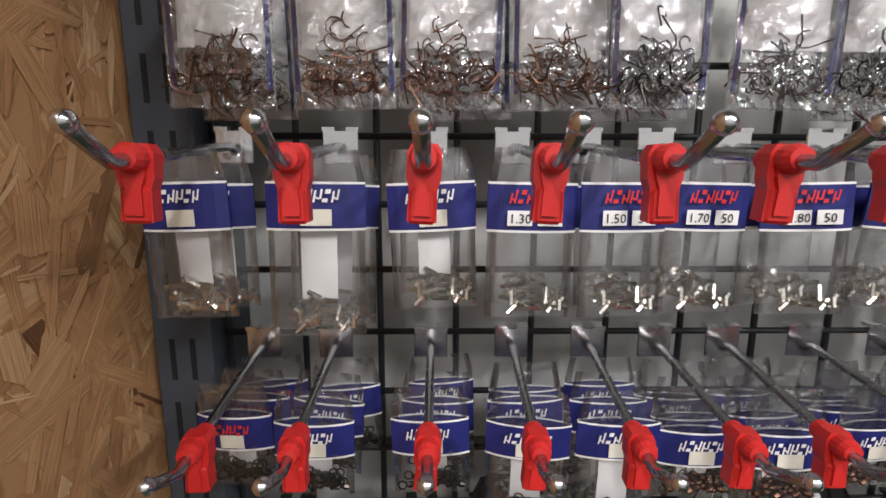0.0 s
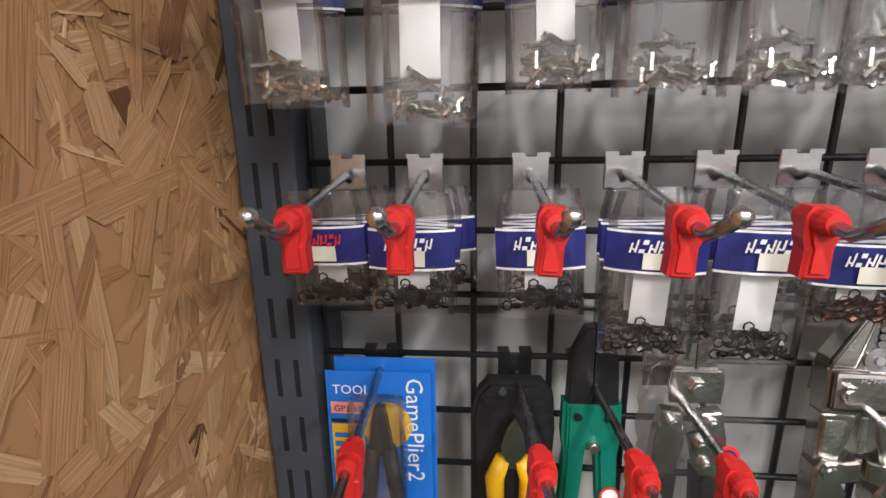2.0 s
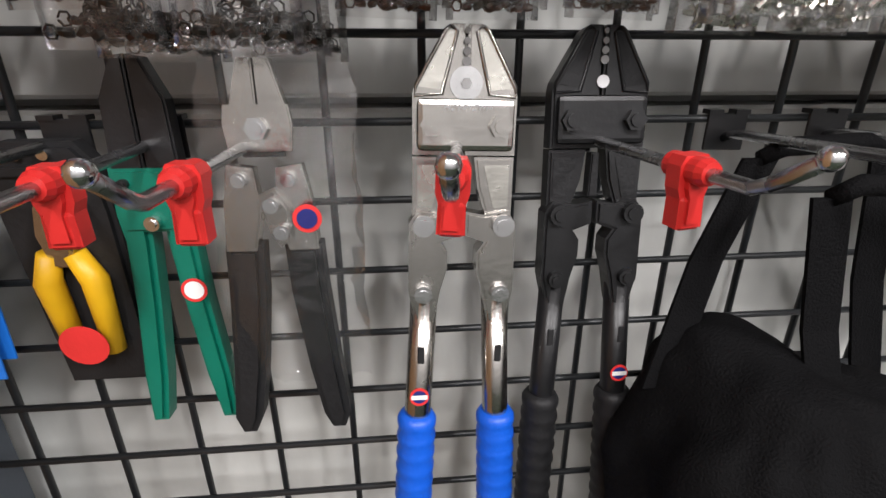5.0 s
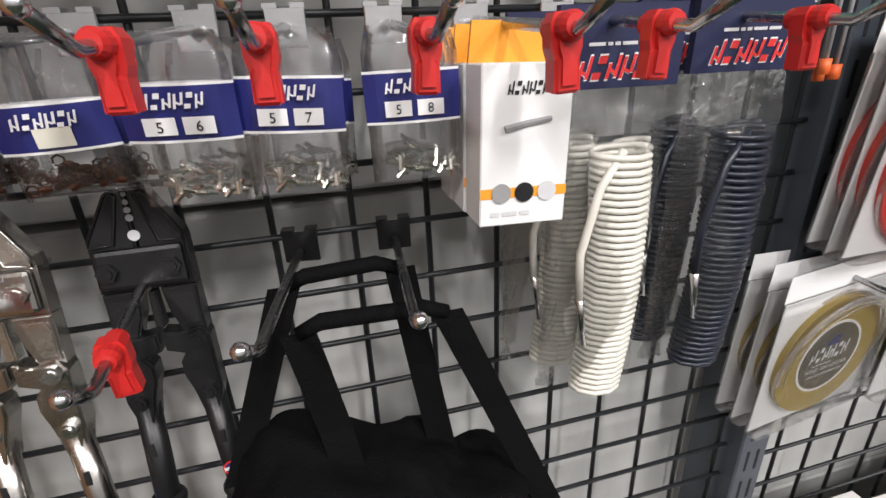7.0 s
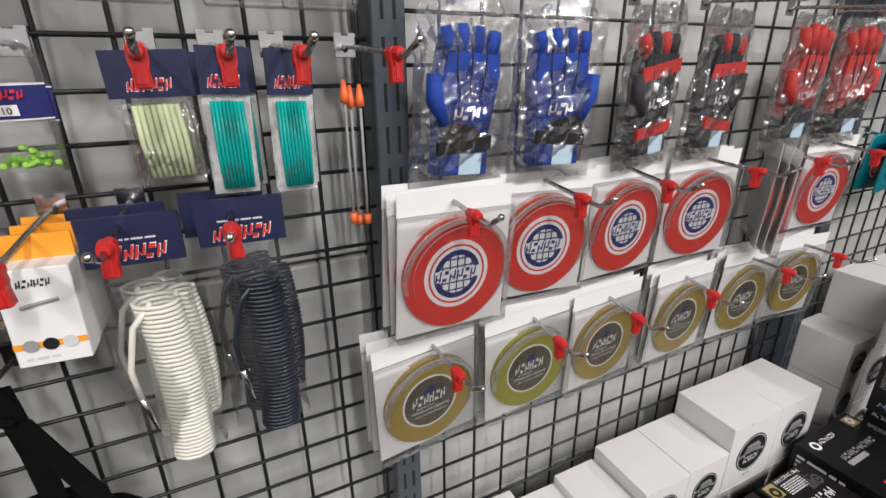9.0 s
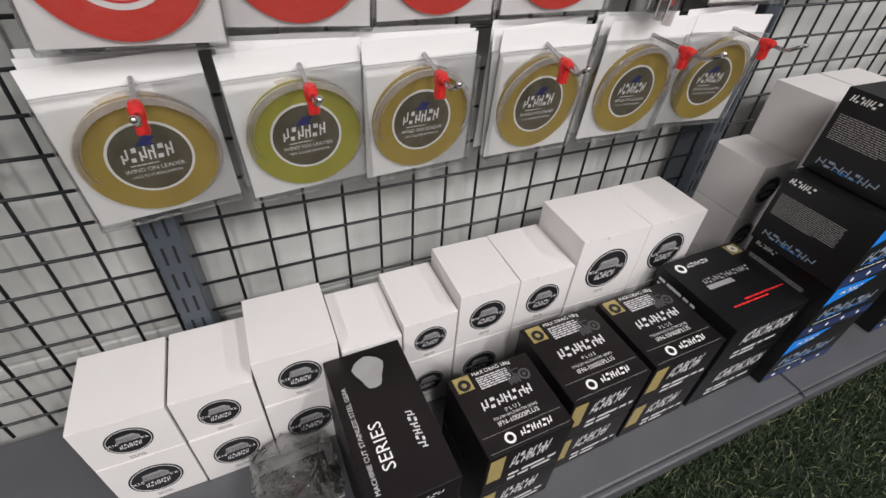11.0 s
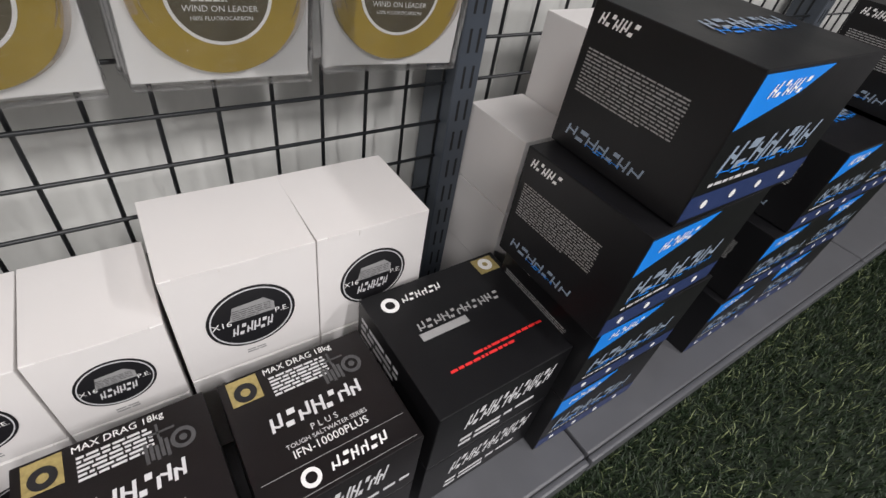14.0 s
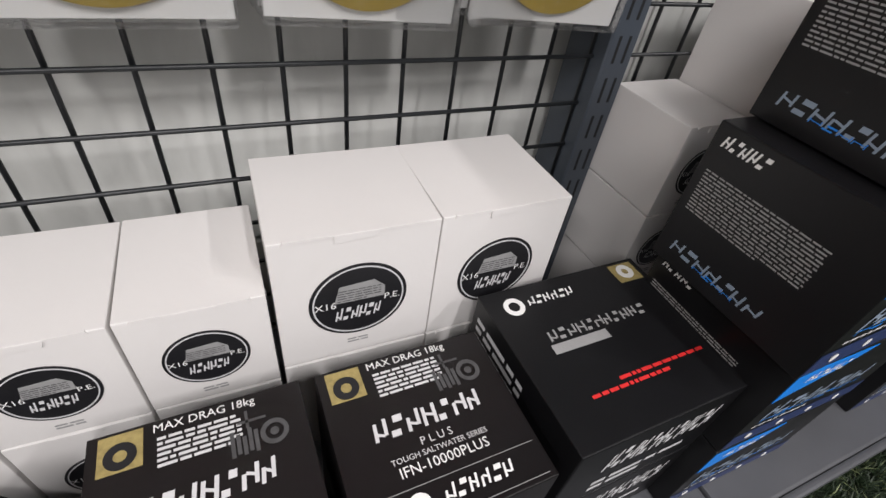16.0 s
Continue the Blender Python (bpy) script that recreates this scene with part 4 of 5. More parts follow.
# ---- tubes on header cards ----
def tube_pack(x, z, material, word, w, n, head, foot, soft):
    display_hook(x - 0.005, W3, 0.15, 0.13, 3)
    for k in range(2):
        c = empty("tube_pack", word + " rubber tubing on a white card", "tubing pack", "tubing packs", (x + 0.008 * k, -0.065 + 0.03 * k, z), (2, random.uniform(-2, 2), random.uniform(-6, 6)))
        hw = w * 0.62 if soft else w / 2
        part("header", plate([(-hw, 0), (hw, 0), (hw, -head), (-hw, -head)], -0.002, 0.002), NAVY_D, c, "dark navy header with red print")
        part("wordmark_edge", marks(-w * 0.35, w * 0.31, -head * 0.86, -head * 0.58, -0.0024, 6, 4, slant=0.2), WHITE, c)
        part("wordmark", marks(-w * 0.34, w * 0.3, -head * 0.84, -head * 0.6, -0.0028, 6, 4, slant=0.2), PINKRED, c)
        if not soft:
            part("card", plate([(-w / 2, -head + 0.001), (w / 2, -head + 0.001), (w / 2, -foot), (-w / 2, -foot)], 0.0022, 0.003), WHITE, c)
        for i in range(n):
            xx = (i + 0.5) / n * w * 0.74 - w * 0.37
            part("tube", tube([(xx * 0.94, -0.003, -head - 0.006), (xx + 0.001, -0.005, -(head + foot) / 2), (xx * 0.92 + 0.002, -0.003, -foot + 0.006)], w * 0.36 / n, 8), material, c, smooth=True)
        part("film", turned(pouch_mesh(w * 1.05, foot - head + 0.004, 0.014, crinkle=0.0016), pose(0, 0, -head + 0.002)), FILM_CR if soft else FILM, c)


tube_pack(0.807, 1.275, LUMO, "pale luminous green", 0.056, 8, 0.04, 0.118, True)
tube_pack(0.869, 1.279, TEAL, "turquoise", 0.043, 9, 0.043, 0.14, False)
tube_pack(0.928, 1.277, TEAL, "turquoise", 0.043, 9, 0.043, 0.142, False)

display_hook(1.002, W3, 0.14, 0.12, 8)
for i, (x, z, y) in enumerate(((0.989, 1.085, -0.04), (0.998, 1.079, -0.03), (1.008, 1.08, -0.035))):
    s = empty("stick_float", "thin clear stick float with orange ends", "float", "stick floats", (x, y, z))
    part("stem", tube([(0, 0, 0), (0, 0, 0.15)], 0.0018, 8), GREY_INK, s, smooth=True)
    part("end_cap", tube([(0, 0, -0.002), (0, 0, 0.010)], 0.0046, 10), ORANGE, s, "orange end cap", smooth=True)
    part("cap", tube([(0, 0, 0.138), (0, 0, 0.146), (0, 0, 0.162)], [0.005, 0.005, 0.002], 10), ORANGE, s, "orange end cap", smooth=True)


# ---- leader packs ----
def leader_pack(x, z, y, fill, inner, label, gold, lean, turn):
    """A square card with a flat spool of line: coloured face, white ring, printed centre, loose coils, film."""
    p = empty("leader_pack", label, "fishing line", "leader packs", (x, y, z), (3, lean, turn))
    s = 0.083
    part("card", box(-s, s, 0.004, 0.0055, -s, s, 0.0006), WHITE, p, "square white card")
    r = 0.077 if not gold else 0.0735
    part("spool_face", ring(0, r, -0.002, 0.004, 56), fill, p)
    part("loose_line", turned(ring(r - 0.004, r + 0.003, -0.0045, -0.0015, 56), pose(0.002, 0, 0.001, 6, 3, 0)), LINE, p, "coils of clear line")
    part("loose_line", turned(tube([(0.068 * math.cos(a * 0.2) + 0.003, -0.005, 0.066 * math.sin(a * 0.2) + 0.006) for a in range(32)], 0.0007, 4), pose(0, 0, 0, 8, 0, 0)), LINE, p)
    ri = 0.046 if gold else 0.048
    part("ring_print", ring(ri - 0.003, ri, -0.0028, -0.0021, 48), WHITE, p)
    if gold:
        part("centre_print", ring(0, ri - 0.003, -0.0026, -0.0021, 48), inner, p)
        part("wordmark", marks(-0.030, 0.026, -0.002, 0.016, -0.0032, 6, 8, slant=0.1), WHITE, p, "white wordmark shapes")
        part("fish_mark", plate([(-0.012, 0.017), (0.0, 0.029), (0.012, 0.026), (0.005, 0.020), (0.01, 0.016)], -0.0032, -0.003), NAVY, p)
        part("text", words("WIND ON LEADER", 0.0076, 0, -0.016, -0.0033), WHITE, p)
        part("text", words("100% FLUOROCARBON", 0.0052, 0, -0.0235, -0.0033), WHITE, p)
        part("text", lines_of_text(-0.024, 0.024, -0.0075, -0.005, -0.0033, 1, 3), WHITE, p)
    else:
        part("centre_print", ring(0, ri - 0.003, -0.0026, -0.0021, 48), WHITE, p)
        part("ring_print", ring(ri - 0.0085, ri - 0.006, -0.0032, -0.0027, 48), PINKRED, p)
        bm = ring(0.027, 0.0345, -0.0031, -0.0027, 40)
        for k in range(-2, 3):
            ring(0.0, 0.0001, -0.003, -0.0029, 3, bm)
            quad(-0.033 + abs(k) * 0.003, 0.033 - abs(k) * 0.003, k * 0.011 - 0.001, k * 0.011 + 0.001, -0.0031, bm)
            quad(k * 0.011 - 0.001, k * 0.011 + 0.001, -0.031 + abs(k) * 0.003, 0.031 - abs(k) * 0.003, -0.0031, bm)
        part("globe_print", bm, NAVY, p, "navy globe lines")
        part("wordmark_back", quad(-0.033, 0.034, -0.008, 0.008, -0.0034), WHITE, p)
        part("wordmark", marks(-0.033, 0.030, -0.0075, 0.0075, -0.0038, 6, 4, slant=0.12), NAVY, p, "navy wordmark shapes")
    part("film", box(-s - 0.002, s + 0.002, -0.0075, 0.0075, -s - 0.004, s + 0.002, 0.004, seg=2), FILM, p, "clear plastic film bag")
    part("hanger", plate([(-s, s), (s, s), (s, s + 0.03), (-s, s + 0.03)], 0.006, 0.0066), WHITE, p, "white hanging flap")
    return p


RED_LABEL = "square white card with a red spool of leader line"
GOLD_LABEL = "square white card with an olive-gold spool of leader line"
PACK_X = (1.106, 1.272, 1.445, 1.62, 1.83, 2.017)
first_red = first_gold = None
for i, x in enumerate(PACK_X):
    turn = (3, -2, 3, -4, 42, -3)[i]
    y = (-0.078, -0.045, -0.04, -0.045, -0.06, -0.045)[i]
    display_hook(x, 1.117, 0.15, 0.12, random.uniform(-8, 8), rise=0.014)
    for k in range(3):
        m = pose(x + 0.003 - 0.004 * k, y + 0.014 * k, 1.006 + 0.003 * k, 3, random.uniform(-3, 3), turn)
        if first_red is None:
            first_red = leader_pack(x, 1.0, y, RED_FILL, WHITE, RED_LABEL, False, -2, turn)
            first_red.matrix_basis = m
        else:
            copy_thing(first_red, m)
GOLD_X = (1.078, 1.259, 1.421, 1.618, 1.806, 1.99)
olive = None
for i, x in enumerate(GOLD_X):
    display_hook(x + 0.004, 0.897, 0.14, 0.11, random.uniform(-12, 12), rise=0.014)
    for k in range(3):
        m = pose(x - 0.003 * k, -0.052 + 0.013 * k, 0.795 + 0.003 * k, 3, random.uniform(-3, 3), random.uniform(-5, 5))
        if i == 1:
            if olive is None:
                olive = leader_pack(x, 0.8, -0.04, OLIVE_FILL, SPOOL_IN, "square white card with an olive-green spool of leader line", True, 0, 0)
                olive.matrix_basis = m
            else:
                copy_thing(olive, m)
        elif first_gold is None:
            first_gold = leader_pack(x, 0.8, -0.04, GOLD_FILL, SPOOL_IN, GOLD_LABEL, True, 0, 0)
            first_gold.matrix_basis = m
        else:
            copy_thing(first_gold, m)


# ---- gloves ----
def glove(x, z, main, trim, label, mirror, fingers):
    g = empty("fishing_glove", label, "glove", "fishing gloves", (x, -0.06, z), (3, random.uniform(-4, 4), random.uniform(-10, 10)))
    s = -1 if mirror else 1
    bm = plate([(s * a, b) for a, b in ((-0.036, -0.14), (0.036, -0.14), (0.04, -0.105), (0.046, -0.06), (0.044, -0.03), (-0.036, -0.028), (-0.042, -0.07))][::s], -0.014, 0.008, 0.006)
    part("palm", bm, main, g)
    for i, (fx, L) in enumerate(((-0.028, 0.036), (-0.009, 0.044), (0.011, 0.042), (0.031, 0.034))):
        L = L if fingers else L * 0.55
        part("finger", tube([(s * fx, -0.003, -0.04), (s * fx * 1.1, -0.004, -0.03 + L * 0.6), (s * fx * 1.18, -0.003, -0.03 + L)], [0.0098, 0.0098, 0.0075], 10), main if i % 2 or main != GLOVE_BLACK else trim, g, smooth=True)
    for i in range(3):
        part("seam", tube([(s * (-0.019 + 0.02 * i), -0.0135, -0.03), (s * (-0.018 + 0.019 * i), -0.0152, -0.06), (s * (-0.012 + 0.013 * i), -0.0152, -0.085)], 0.0011, 5), GLOVE_BLACK, g)
    part("heel_patch", plate([(s * a, b) for a, b in ((-0.034, -0.138), (0.03, -0.138), (0.012, -0.118), (-0.036, -0.108))][::s], -0.0162, -0.0142, 0.0005), GLOVE_BLACK, g, "black heel patch")
    part("thumb", tube([(s * -0.03, -0.008, -0.115), (s * -0.044, -0.011, -0.088), (s * -0.047, -0.011, -0.06)], [0.012, 0.011, 0.0085], 10), main, g, smooth=True)
    part("cuff", plate([(s * a, b) for a, b in ((-0.037, -0.178), (0.037, -0.178), (0.036, -0.145), (-0.036, -0.145))][::s], -0.016, 0.009, 0.004), GLOVE_BLACK if main != GLOVE_BLUE else main, g)
    part("strap", plate([(s * a, b) for a, b in ((-0.04, -0.152), (0.036, -0.146), (0.036, -0.128), (-0.04, -0.136))][::s], -0.019, -0.014, 0.001), trim if main != GLOVE_RED else GLOVE_BLACK, g)
    if main == GLOVE_BLACK:
        part("band", plate([(-0.043, -0.072), (0.045, -0.06), (0.045, -0.042), (-0.041, -0.052)], -0.0158, -0.014, 0.0005), GLOVE_RED, g, "red band")
    part("print", turned(marks(-0.02, 0.018, -0.11, -0.095, -0.0162, 3, 6), Matrix.Identity(4)), SILVER_INK, g, "white print")
    part("sticker", quad(-0.008, 0.024, -0.176, -0.15, -0.0178), ICE_LABEL, g, "pale blue price sticker")
    part("bag", turned(pouch_mesh(0.135, 0.23, 0.05, crinkle=0.006), pose(0, 0, 0.03)), FILM_CR, g, "clear crinkled bag")


for i, (x, m, t, lab) in enumerate(((1.135, GLOVE_BLUE, INK, "blue fishing glove in a clear crinkled bag"), (1.272, GLOVE_BLUE, INK, "blue fishing glove in a clear crinkled bag"),
                                    (1.44, GLOVE_BLACK, GLOVE_RED, "black glove with red bands in a clear bag"), (1.595, GLOVE_BLACK, GLOVE_RED, "black glove with red bands in a clear bag"),
                                    (1.82, GLOVE_RED, GLOVE_BLACK, "red fishing glove in a clear bag"), (1.98, GLOVE_RED, GLOVE_BLACK, "red fishing glove in a clear bag"))):
    display_hook(x, 1.362, 0.15, 0, 2)
    glove(x, 1.31, m, t, lab, i % 2, m == GLOVE_RED)


# teal pouches in the next bay
for i, (x, z) in enumerate(((2.22, 1.05), (2.31, 1.05), (2.42, 1.05), (2.24, 1.3), (2.36, 1.3))):
    display_hook(x, z + 0.07, 0.15, 0.12, 3)
    for k in range(2):
        p = empty("lure_pouch", "teal printed foil pouch with a round badge", "pouch", "teal pouches", (x, -0.07 + 0.03 * k, z), (3, random.uniform(-3, 3), random.uniform(-8, 8)))
        bm = pouch_mesh(0.1, 0.13, 0.016)
        part("pouch", turned(bm, pose(0, 0, 0.065)), TEAL_D, p, smooth=True)
        part("badge", ring(0, 0.026, -0.0095, -0.009, 32, cz=-0.01), WHITE, p, "round white badge")
        part("badge_ring", ring(0.017, 0.023, -0.0102, -0.0096, 32, cz=-0.01), PINKRED, p)


# ---- white cartons on the base shelf ----
def white_box(x0, x1, z0, z1, y0=-0.168, y1=-0.034, side=False):
    w, h = x1 - x0, z1 - z0
    b = empty("white_carton", "plain white tuck-flap carton with a round black badge", "carton", "white cartons", ((x0 + x1) / 2, y0, z0 + 0.0005), (0, 0, random.uniform(-1.2, 1.2)))
    d = y1 - y0
    part("carton", box(-w / 2 + 0.0008, w / 2 - 0.0008, 0, d, 0, h - 0.0012, 0.0012, seg=2), WHITE_BOX, b)
    part("flap_edge", plate([(-w / 2 + 0.012, h - 0.0035), (w / 2 - 0.012, h - 0.0035), (w / 2 - 0.014, h - 0.0005), (-w / 2 + 0.014, h - 0.0005)], -0.0012, 0.002), WHITE_BOX, b)
    part("flap_tab", plate([(-0.022, h - 0.0095), (0.016, h - 0.0075), (0.018, h - 0.001), (-0.022, h - 0.001)], -0.0016, 0.0), WHITE_BOX, b)
    r = min(w * 0.31, h * 0.3)
    cz = h * 0.48
    bd = part("badge", ring(0, r, -0.0006, -0.0002, 48, cz=cz), INK, b, "round black badge with silver print")
    part("badge_rim", ring(r * 0.9, r * 0.93, -0.0011, -0.0007, 48, cz=cz), SILVER_INK, bd)
    part("picture", plate([(-r * 0.5, cz + r * 0.02), (r * 0.52, cz + r * 0.02), (r * 0.52, cz + r * 0.3), (r * 0.3, cz + r * 0.52), (-r * 0.4, cz + r * 0.46)], -0.0011, -0.0007), GREY_INK, bd, "grey spool picture")
    part("picture_lines", lines_of_text(-r * 0.44, r * 0.44, cz + r * 0.06, cz + r * 0.4, -0.0015, 5, 6, 0.4), DIM_INK, bd, kind="stuff")
    part("wordmark", marks(-r * 0.5, r * 0.45, cz - r * 0.5, cz - r * 0.14, -0.0011, 6, 4), SILVER_INK, bd)
    part("text", words("X16", r * 0.26, -r * 0.68, cz - r * 0.1, -0.0011), WHITE, bd)
    part("text", words("P.E.", r * 0.24, r * 0.68, cz - r * 0.1, -0.0011), WHITE, bd)
    part("barcode", lines_of_text(-0.012, 0.012, cz - r - 0.014, cz - r - 0.006, -0.0004, 2, 5), GREY_INK, b)
    return b


MID = 0.418
for x0, x1, top in ((1.688, 1.842, 0.583), (1.842, 1.988, 0.583)):
    white_box(x0, x1, MID, top)
    white_box(x0, x1, DECK, MID - 0.001)
for x0, x1, mid, top in ((1.453, 1.568, 0.405, 0.53), (1.569, 1.684, 0.405, 0.53), (1.352, 1.451, 0.4, 0.5), (1.249, 1.35, 0.395, 0.482), (1.119, 1.246, 0.405, 0.515), (1.002, 1.117, 0.38, 0.48), (0.88, 1.0, 0.38, 0.48)):
    white_box(x0, x1, mid, top)
    white_box(x0, x1, DECK, mid - 0.001)
for x0, x1, zs in ((2.152, 2.26, (DECK, 0.38, 0.505, 0.632)), (2.262, 2.40, (DECK, 0.42, 0.59, 0.76)), (2.402, 2.54, (DECK, 0.42, 0.59, 0.76))):
    for a, b in zip(zs, zs[1:]):
        white_box(x0, x1, a, b - 0.001, -0.14, -0.012)


# ---- black reel boxes ----
def reel_box(x0, x1, y0, y1, z0, z1, turn=0.0, lid=True):
    w, d, h = x1 - x0, y1 - y0, z1 - z0
    b = empty("reel_box", "black glossy fishing reel carton with silver print and gold badge", "reel box", "black reel boxes", ((x0 + x1) / 2, y0, z0 + 0.0005), (0, 0, turn))
    part("carton", box(-w / 2, w / 2, 0, d, 0, h - 0.001, 0.0012, seg=2), BROWN_BOX, b)
    hh = h - 0.001

    def on_lid(name, bm, m, label=""):
        part(name, turned(bm, Matrix(((1, 0, 0, 0), (0, 0, 1, 0), (0, -1, 0, hh + 0.0005), (0, 0, 0, 1)))), m, b, label)

    if lid:
        on_lid("gold_badge", quad(-w * 0.45, -w * 0.26, d * 0.78, d * 0.98, 0), GOLD_INK, "gold square badge")
        on_lid("badge_print", ring(w * 0.03, w * 0.07, -0.0006, -0.0002, 24, cx=-w * 0.355, cz=d * 0.86), INK)
        on_lid("text", words("MAX DRAG 18kg", w * 0.065, -w * 0.22, d * 0.93, -0.0002, "LEFT"), WHITE)
        on_lid("small_print", lines_of_text(-w * 0.2, w * 0.18, d * 0.74, d * 0.91, -0.0002, 6, 3), SILVER_INK)
        reel = ring(w * 0.045, w * 0.07, -0.0004, 0.0, 24, cx=w * 0.33, cz=d * 0.74)
        ring(0, w * 0.022, -0.0004, 0.0, 16, reel, cx=w * 0.33, cz=d * 0.74)
        for k in range(5):
            quad(w * (0.12 + 0.028 * k), w * (0.14 + 0.028 * k), d * (0.66 + 0.012 * (k % 2)), d * (0.8 - 0.02 * (k % 3)), -0.0003, reel)
        quad(w * 0.16, w * 0.3, d * 0.83, d * 0.845, -0.0003, reel)
        quad(w * 0.2, w * 0.215, d * 0.8, d * 0.9, -0.0003, reel)
        on_lid("reel_picture", reel, DIM_INK, "dim grey reel picture")
        on_lid("wordmark", marks(-w * 0.3, w * 0.32, d * 0.49, d * 0.61, -0.0004, 7, 12, slant=0.1), SILVER_INK, "white wordmark shapes")
        on_lid("text", words("P L U S", w * 0.06, 0, d * 0.4, -0.0004), SILVER_INK)
        on_lid("text", words("TOUGH SALTWATER SERIES", w * 0.042, 0, d * 0.345, -0.0004), SILVER_INK)
        on_lid("model", words("IFN-10000PLUS", w * 0.075, 0, d * 0.27, -0.0004), WHITE)
        on_lid("rule", quad(-w * 0.46, w * 0.46, d * 0.21, d * 0.214, -0.0004), GREY_INK)
        on_lid("rule", quad(-w * 0.46, w * 0.46, d * 0.03, d * 0.034, -0.0004), GREY_INK)
        on_lid("crest", ring(w * 0.035, w * 0.06, -0.0006, -0.0002, 20, cx=-w * 0.2, cz=d * 0.12), WHITE)
        on_lid("maker_mark", marks(-w * 0.08, w * 0.3, d * 0.09, d * 0.17, -0.0004, 6, 9, slant=0.2), WHITE)
    part("gold_badge", quad(-w * 0.47, -w * 0.30, h * 0.3, h * 0.9, -0.0004), GOLD_INK, b)
    part("wordmark", marks(-w * 0.22, w * 0.24, h * 0.5, h * 0.82, -0.0004, 7, 12), SILVER_INK, b)
    part("small_print", lines_of_text(-w * 0.2, w * 0.44, h * 0.12, h * 0.36, -0.0004, 2, 8), SILVER_INK, b)
    return b


for x0, x1, y0, y1 in ((1.388, 1.53, -0.402, -0.268), (1.546, 1.7, -0.376, -0.222), (1.712, 1.872, -0.372, -0.22)):
    t = random.uniform(-1.5, 1.5)
    reel_box(x0, x1, y0, y1, DECK, 0.36, t, False)
    reel_box(x0, x1, y0, y1, 0.361, 0.472, t)


def premium_box(z0, z1, lid):
    x0, x1, y0, y1 = 1.888, 2.098, -0.37, -0.188
    w, d, h = x1 - x0, y1 - y0, z1 - z0
    b = empty("premium_reel_box", "matt black reel carton with grey title and red lines", "reel box", "black reel boxes", ((x0 + x1) / 2, y0, z0 + 0.0005), (0, 0, 1))
    part("carton", box(-w / 2, w / 2, 0, d, 0, h - 0.001, 0.0015, seg=2), BLACK_BOX, b)

    def on_lid(name, bm, m, label=""):
        part(name, turned(bm, Matrix(((1, 0, 0, 0), (0, 0, 1, 0), (0, -1, 0, h - 0.0005), (0, 0, 0, 1)))), m, b, label)

    if lid:
        on_lid("crest", ring(w * 0.03, w * 0.055, -0.0006, -0.0002, 20, cx=-w * 0.36, cz=d * 0.86), WHITE)
        on_lid("maker_mark", marks(-w * 0.28, w * 0.0, d * 0.84, d * 0.9, -0.0004, 6, 9, slant=0.2), WHITE)
        on_lid("gold_badge", quad(w * 0.3, w * 0.46, d * 0.82, d * 0.97, -0.0002), GOLD_INK, "gold square badge")
        on_lid("badge_print", ring(w * 0.02, w * 0.05, -0.0008, -0.0004, 20, cx=w * 0.38, cz=d * 0.9), WHITE)
        on_lid("title", marks(-w * 0.3, w * 0.3, d * 0.58, d * 0.65, -0.0004, 11, 12, slant=0.1), GREY_INK, "dim grey title shapes")
        on_lid("title_bar", quad(-w * 0.32, w * 0.0, d * 0.5, d * 0.56, -0.0004), GREY_INK)
        on_lid("red_line", lines_of_text(-w * 0.12, w * 0.42, d * 0.262, d * 0.286, -0.0004, 1, 2, 0.8), PINKRED, "red lines of print")
        on_lid("red_line", lines_of_text(-w * 0.3, w * 0.42, d * 0.22, d * 0.244, -0.0004, 1, 3, 0.8), PINKRED, "red lines of print")
    part("wordmark", marks(-w * 0.3, w * 0.34, h * 0.5, h * 0.8, -0.0004, 12, 12), SILVER_INK, b)
    part("small_print", lines_of_text(-w * 0.3, w * 0.3, h * 0.14, h * 0.36, -0.0004, 2, 8), SILVER_INK, b)
    bm = lines_of_text(0.01, d * 0.55, h * 0.25, h * 0.85, 0, 6, 8)
    part("side_print", turned(bm, Matrix.Translation((-w / 2 - 0.0004, d, 0)) @ Matrix.Rotation(radians(-90), 4, "Z")), SILVER_INK, b)


premium_box(DECK, 0.37, False)
premium_box(0.371, 0.488, True)


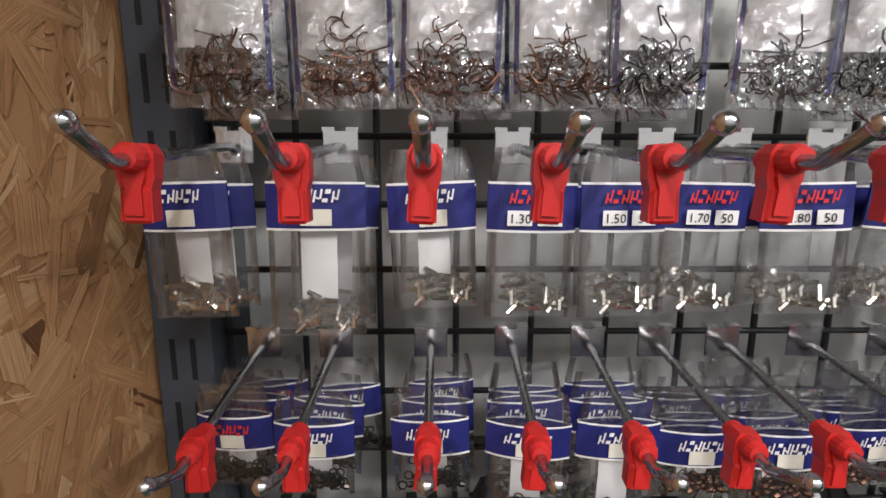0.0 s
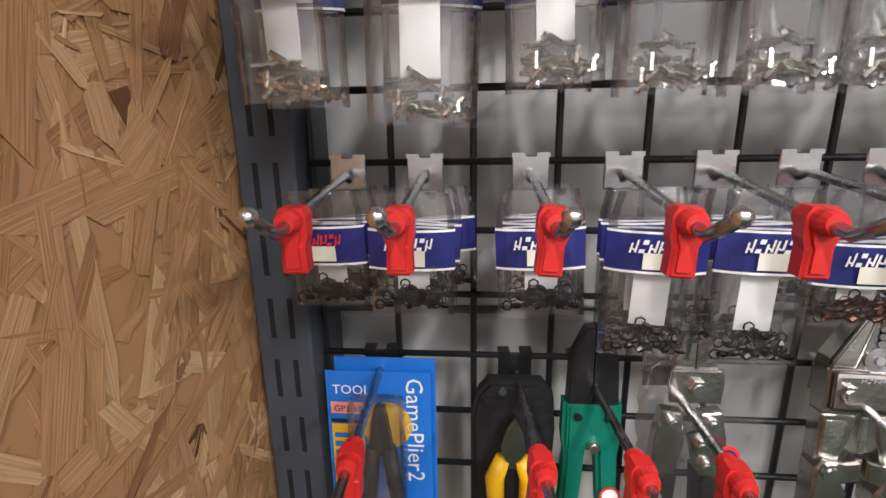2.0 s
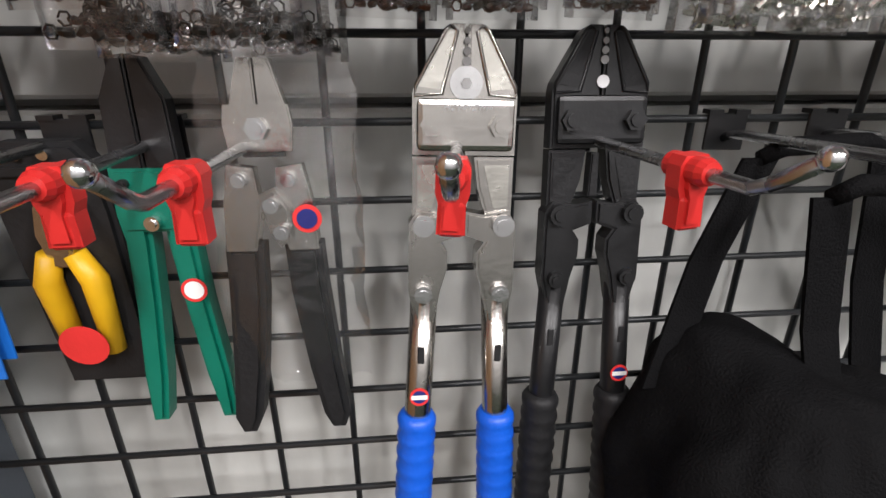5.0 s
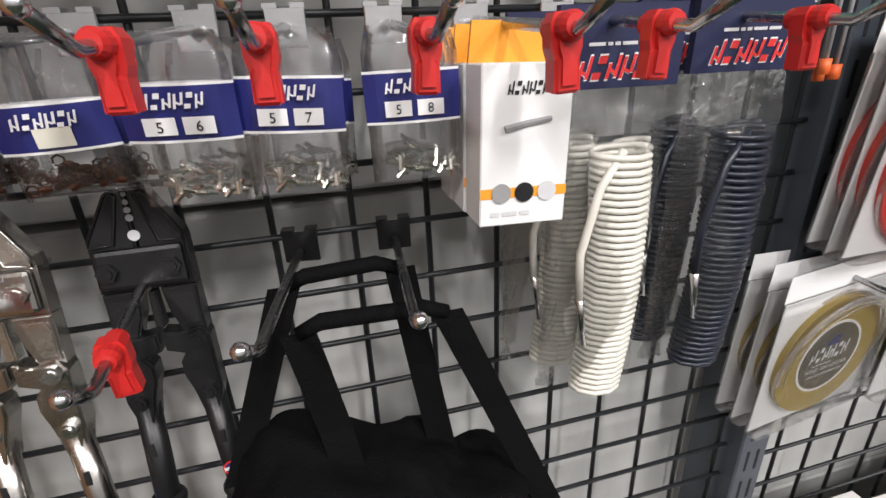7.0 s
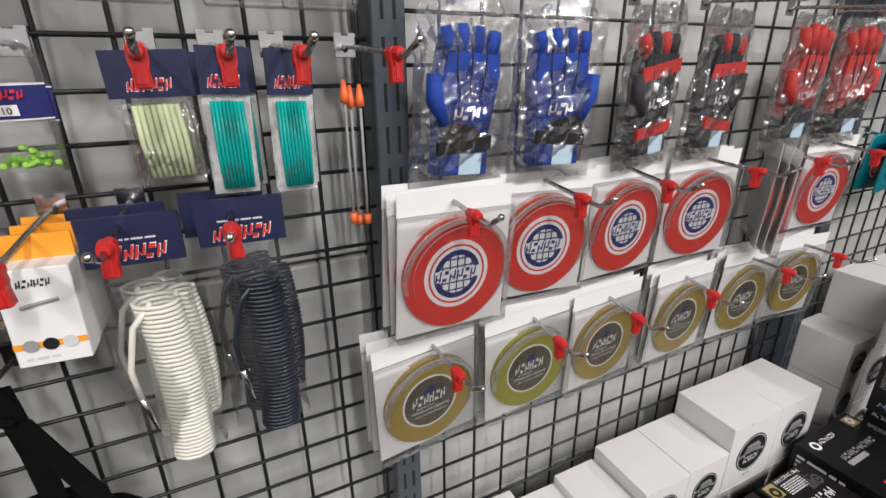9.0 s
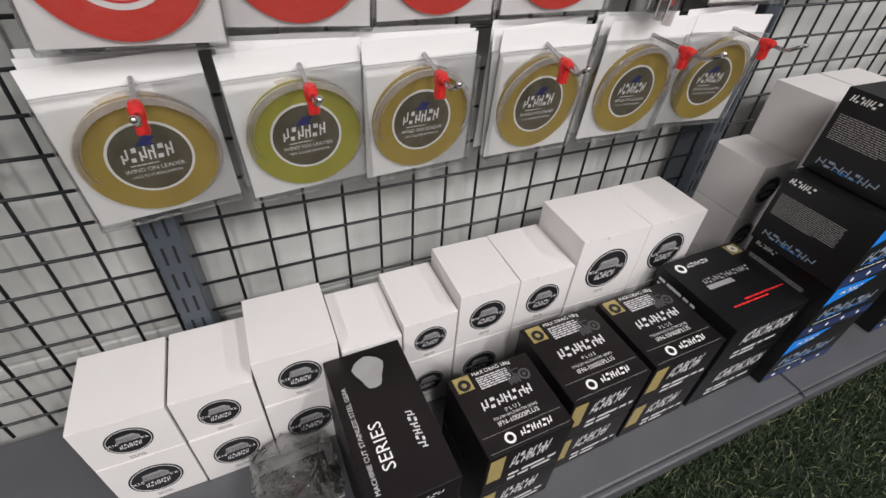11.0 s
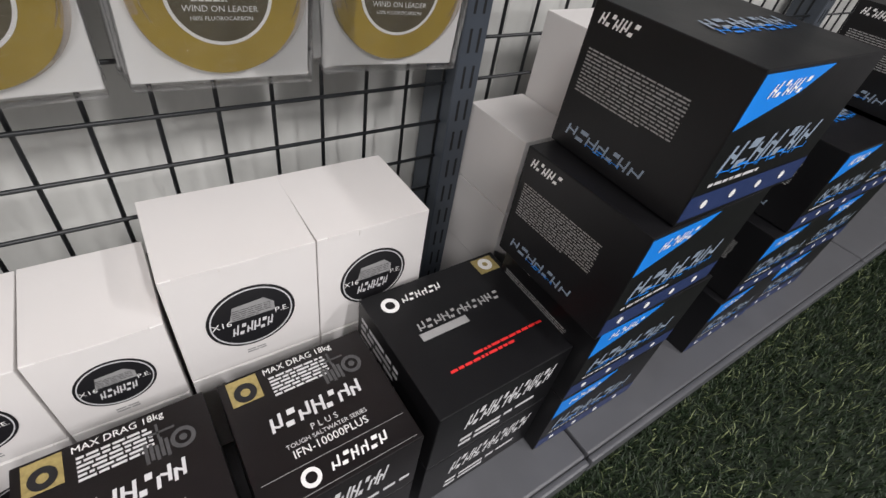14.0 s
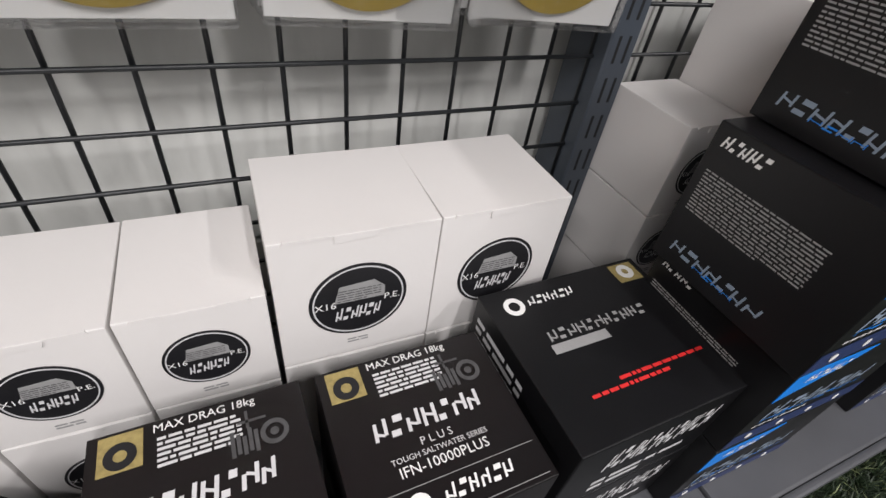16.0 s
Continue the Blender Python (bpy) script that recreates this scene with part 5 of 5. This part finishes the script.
def ocean_box(x0, x1, y0, y1, z0, z1, turn=0.0):
    """Black carton: small-print panel on its end, blue corner flash and slanted wordmark on its front."""
    w, d, h = x1 - x0, y1 - y0, z1 - z0
    b = empty("blue_flash_reel_box", "black reel carton with bright blue corner flash and small white print", "reel box", "black and blue reel boxes", ((x0 + x1) / 2, y0, z0 + 0.0005), (0, 0, turn))
    part("carton", box(-w / 2, w / 2, 0, d, 0, h - 0.001, 0.0015, seg=2), BLACK_BOX, b)
    part("flash", plate([(-w / 2 + 0.001, h * 0.97), (-w / 2 + 0.001, h * 0.66), (-w * 0.15, h * 0.82), (w * 0.02, h * 0.97)], -0.0006, -0.0002), BLUE_INK, b, "bright blue corner flash")
    part("maker_mark", marks(-w * 0.4, -w * 0.14, h * 0.83, h * 0.92, -0.0012, 5, 7, slant=0.4), WHITE, b)
    part("wordmark", marks(-w * 0.42, w * 0.3, h * 0.37, h * 0.56, -0.0006, 7, 5, slant=0.3), STEEL_INK, b, "silver blue wordmark shapes")
    part("wordmark_edge", marks(-w * 0.41, w * 0.31, h * 0.34, h * 0.40, -0.0010, 7, 5, slant=0.3), BLUE_INK, b)
    part("band", quad(-w / 2 + 0.001, w / 2 - 0.001, h * 0.03, h * 0.22, -0.0004), NAVY_BAND, b)
    for k in range(4):
        part("icon", ring(0, h * 0.032, -0.0012, -0.0008, 14, cx=-w * 0.36 + k * w * 0.22, cz=h * 0.125), WHITE, b)
    part("text", lines_of_text(-w * 0.42, w * 0.2, h * 0.27, h * 0.315, -0.0006, 1, 4), SILVER_INK, b)
    side = Matrix.Translation((-w / 2 - 0.0004, d, 0)) @ Matrix.Rotation(radians(-90), 4, "Z")
    part("maker_mark", turned(marks(d * 0.06, d * 0.32, h * 0.86, h * 0.94, 0, 5, 7, slant=0.3), side), WHITE, b)
    part("small_print", turned(lines_of_text(d * 0.06, d * 0.76, h * 0.42, h * 0.72, 0, 13, 3, 0.42), side), GREY_INK, b, "rows of small white print")
    part("side_wordmark", turned(marks(d * 0.1, d * 0.7, h * 0.11, h * 0.2, 0, 7, 5, slant=0.2), side), STEEL_INK, b)
    part("side_wordmark_edge", turned(marks(d * 0.28, d * 0.56, h * 0.105, h * 0.135, -0.0005, 4, 5, slant=0.2), side), BLUE_INK, b)
    lidm = Matrix(((1, 0, 0, 0), (0, 0, 1, 0), (0, -1, 0, h - 0.0005), (0, 0, 0, 1)))
    part("lid_wordmark", turned(marks(-w * 0.3, w * 0.32, d * 0.44, d * 0.58, -0.0004, 7, 5, slant=0.3), lidm), STEEL_INK, b)
    part("lid_wordmark_edge", turned(marks(-w * 0.3, w * 0.32, d * 0.38, d * 0.46, -0.0004, 7, 5, slant=0.3), lidm), BLUE_INK, b)


for zs, xs in (((DECK, 0.395, 0.54, 0.69, 0.838), (2.085, 2.085, 2.068, 2.098)), ((DECK, 0.395, 0.54, 0.684), (2.475, 2.49, 2.52)), ((DECK, 0.395, 0.54, 0.684, 0.83), (2.71, 2.72, 2.71, 2.73))):
    for a, b, x0 in zip(zs, zs[1:], xs):
        ocean_box(x0, x0 + 0.222, -0.392, -0.222, a, b - 0.001, random.uniform(-1.5, 1.5))


# ---- tall gear box, wrapped box ----
def gear_box(x0, x1, y0, y1, z0, z1, turn, lid=True):
    w, d, h = x1 - x0, y1 - y0, z1 - z0
    b = empty("gear_box", "long black carton with a silver fish print and upright lettering", "carton", "", ((x0 + x1) / 2, y0, z0 + 0.0005), (0, 0, turn))
    part("carton", box(-w / 2, w / 2, 0, d, 0, h - 0.001, 0.0015, seg=2), BROWN_BOX, b)

    def on_lid(name, bm, m, label=""):
        part(name, turned(bm, Matrix(((1, 0, 0, 0), (0, 0, 1, 0), (0, -1, 0, h - 0.0005), (0, 0, 0, 1)))), m, b, label)

    if lid:
        pts = [(0.022 * math.cos(a) * (1 + 0.25 * math.sin(3 * a)), d * 0.82 + 0.03 * math.sin(a)) for a in [k * 0.393 for k in range(16)]]
        on_lid("fish_print", plate(pts, -0.0004, 0), GREY_INK, "silver fish picture")
        on_lid("lettering", turned(words("SERIES", 0.026, 0, 0, -0.0004), pose(-w * 0.1, 0, d * 0.33, 0, -90, 0)), WHITE)
        on_lid("lettering", turned(words("MACHINE CUT STAINLESS STEEL GEAR", 0.0095, 0, 0, -0.0004), pose(-w * 0.34, 0, d * 0.42, 0, -90, 0)), SILVER_INK)
        on_lid("maker_mark", turned(marks(-0.03, 0.03, 0, 0.012, -0.0004, 6, 9), pose(w * 0.3, 0, d * 0.35, 0, -90, 0)), SILVER_INK)
    part("maker_mark", marks(-w * 0.2, w * 0.3, h * 0.78, h * 0.87, -0.0004, 6, 9), SILVER_INK, b)
    part("small_print", lines_of_text(-w * 0.2, w * 0.1, h * 0.4, h * 0.5, -0.0004, 2, 6), GREY_INK, b)
    return b


gear_box(1.222, 1.345, -0.412, -0.172, DECK, 0.372, 1)
gear_box(1.222, 1.345, -0.412, -0.172, 0.373, 0.478, 1)
wrapped = gear_box(1.1, 1.2, -0.42, -0.24, DECK, 0.345, 3, False)
part("wrap", turned(pouch_mesh(0.13, 0.2, 0.1, crinkle=0.008), pose(0, 0.08, 0.13, 60, 0, 0)), FILM_CR, wrapped, "loose clear plastic wrap", smooth=True)
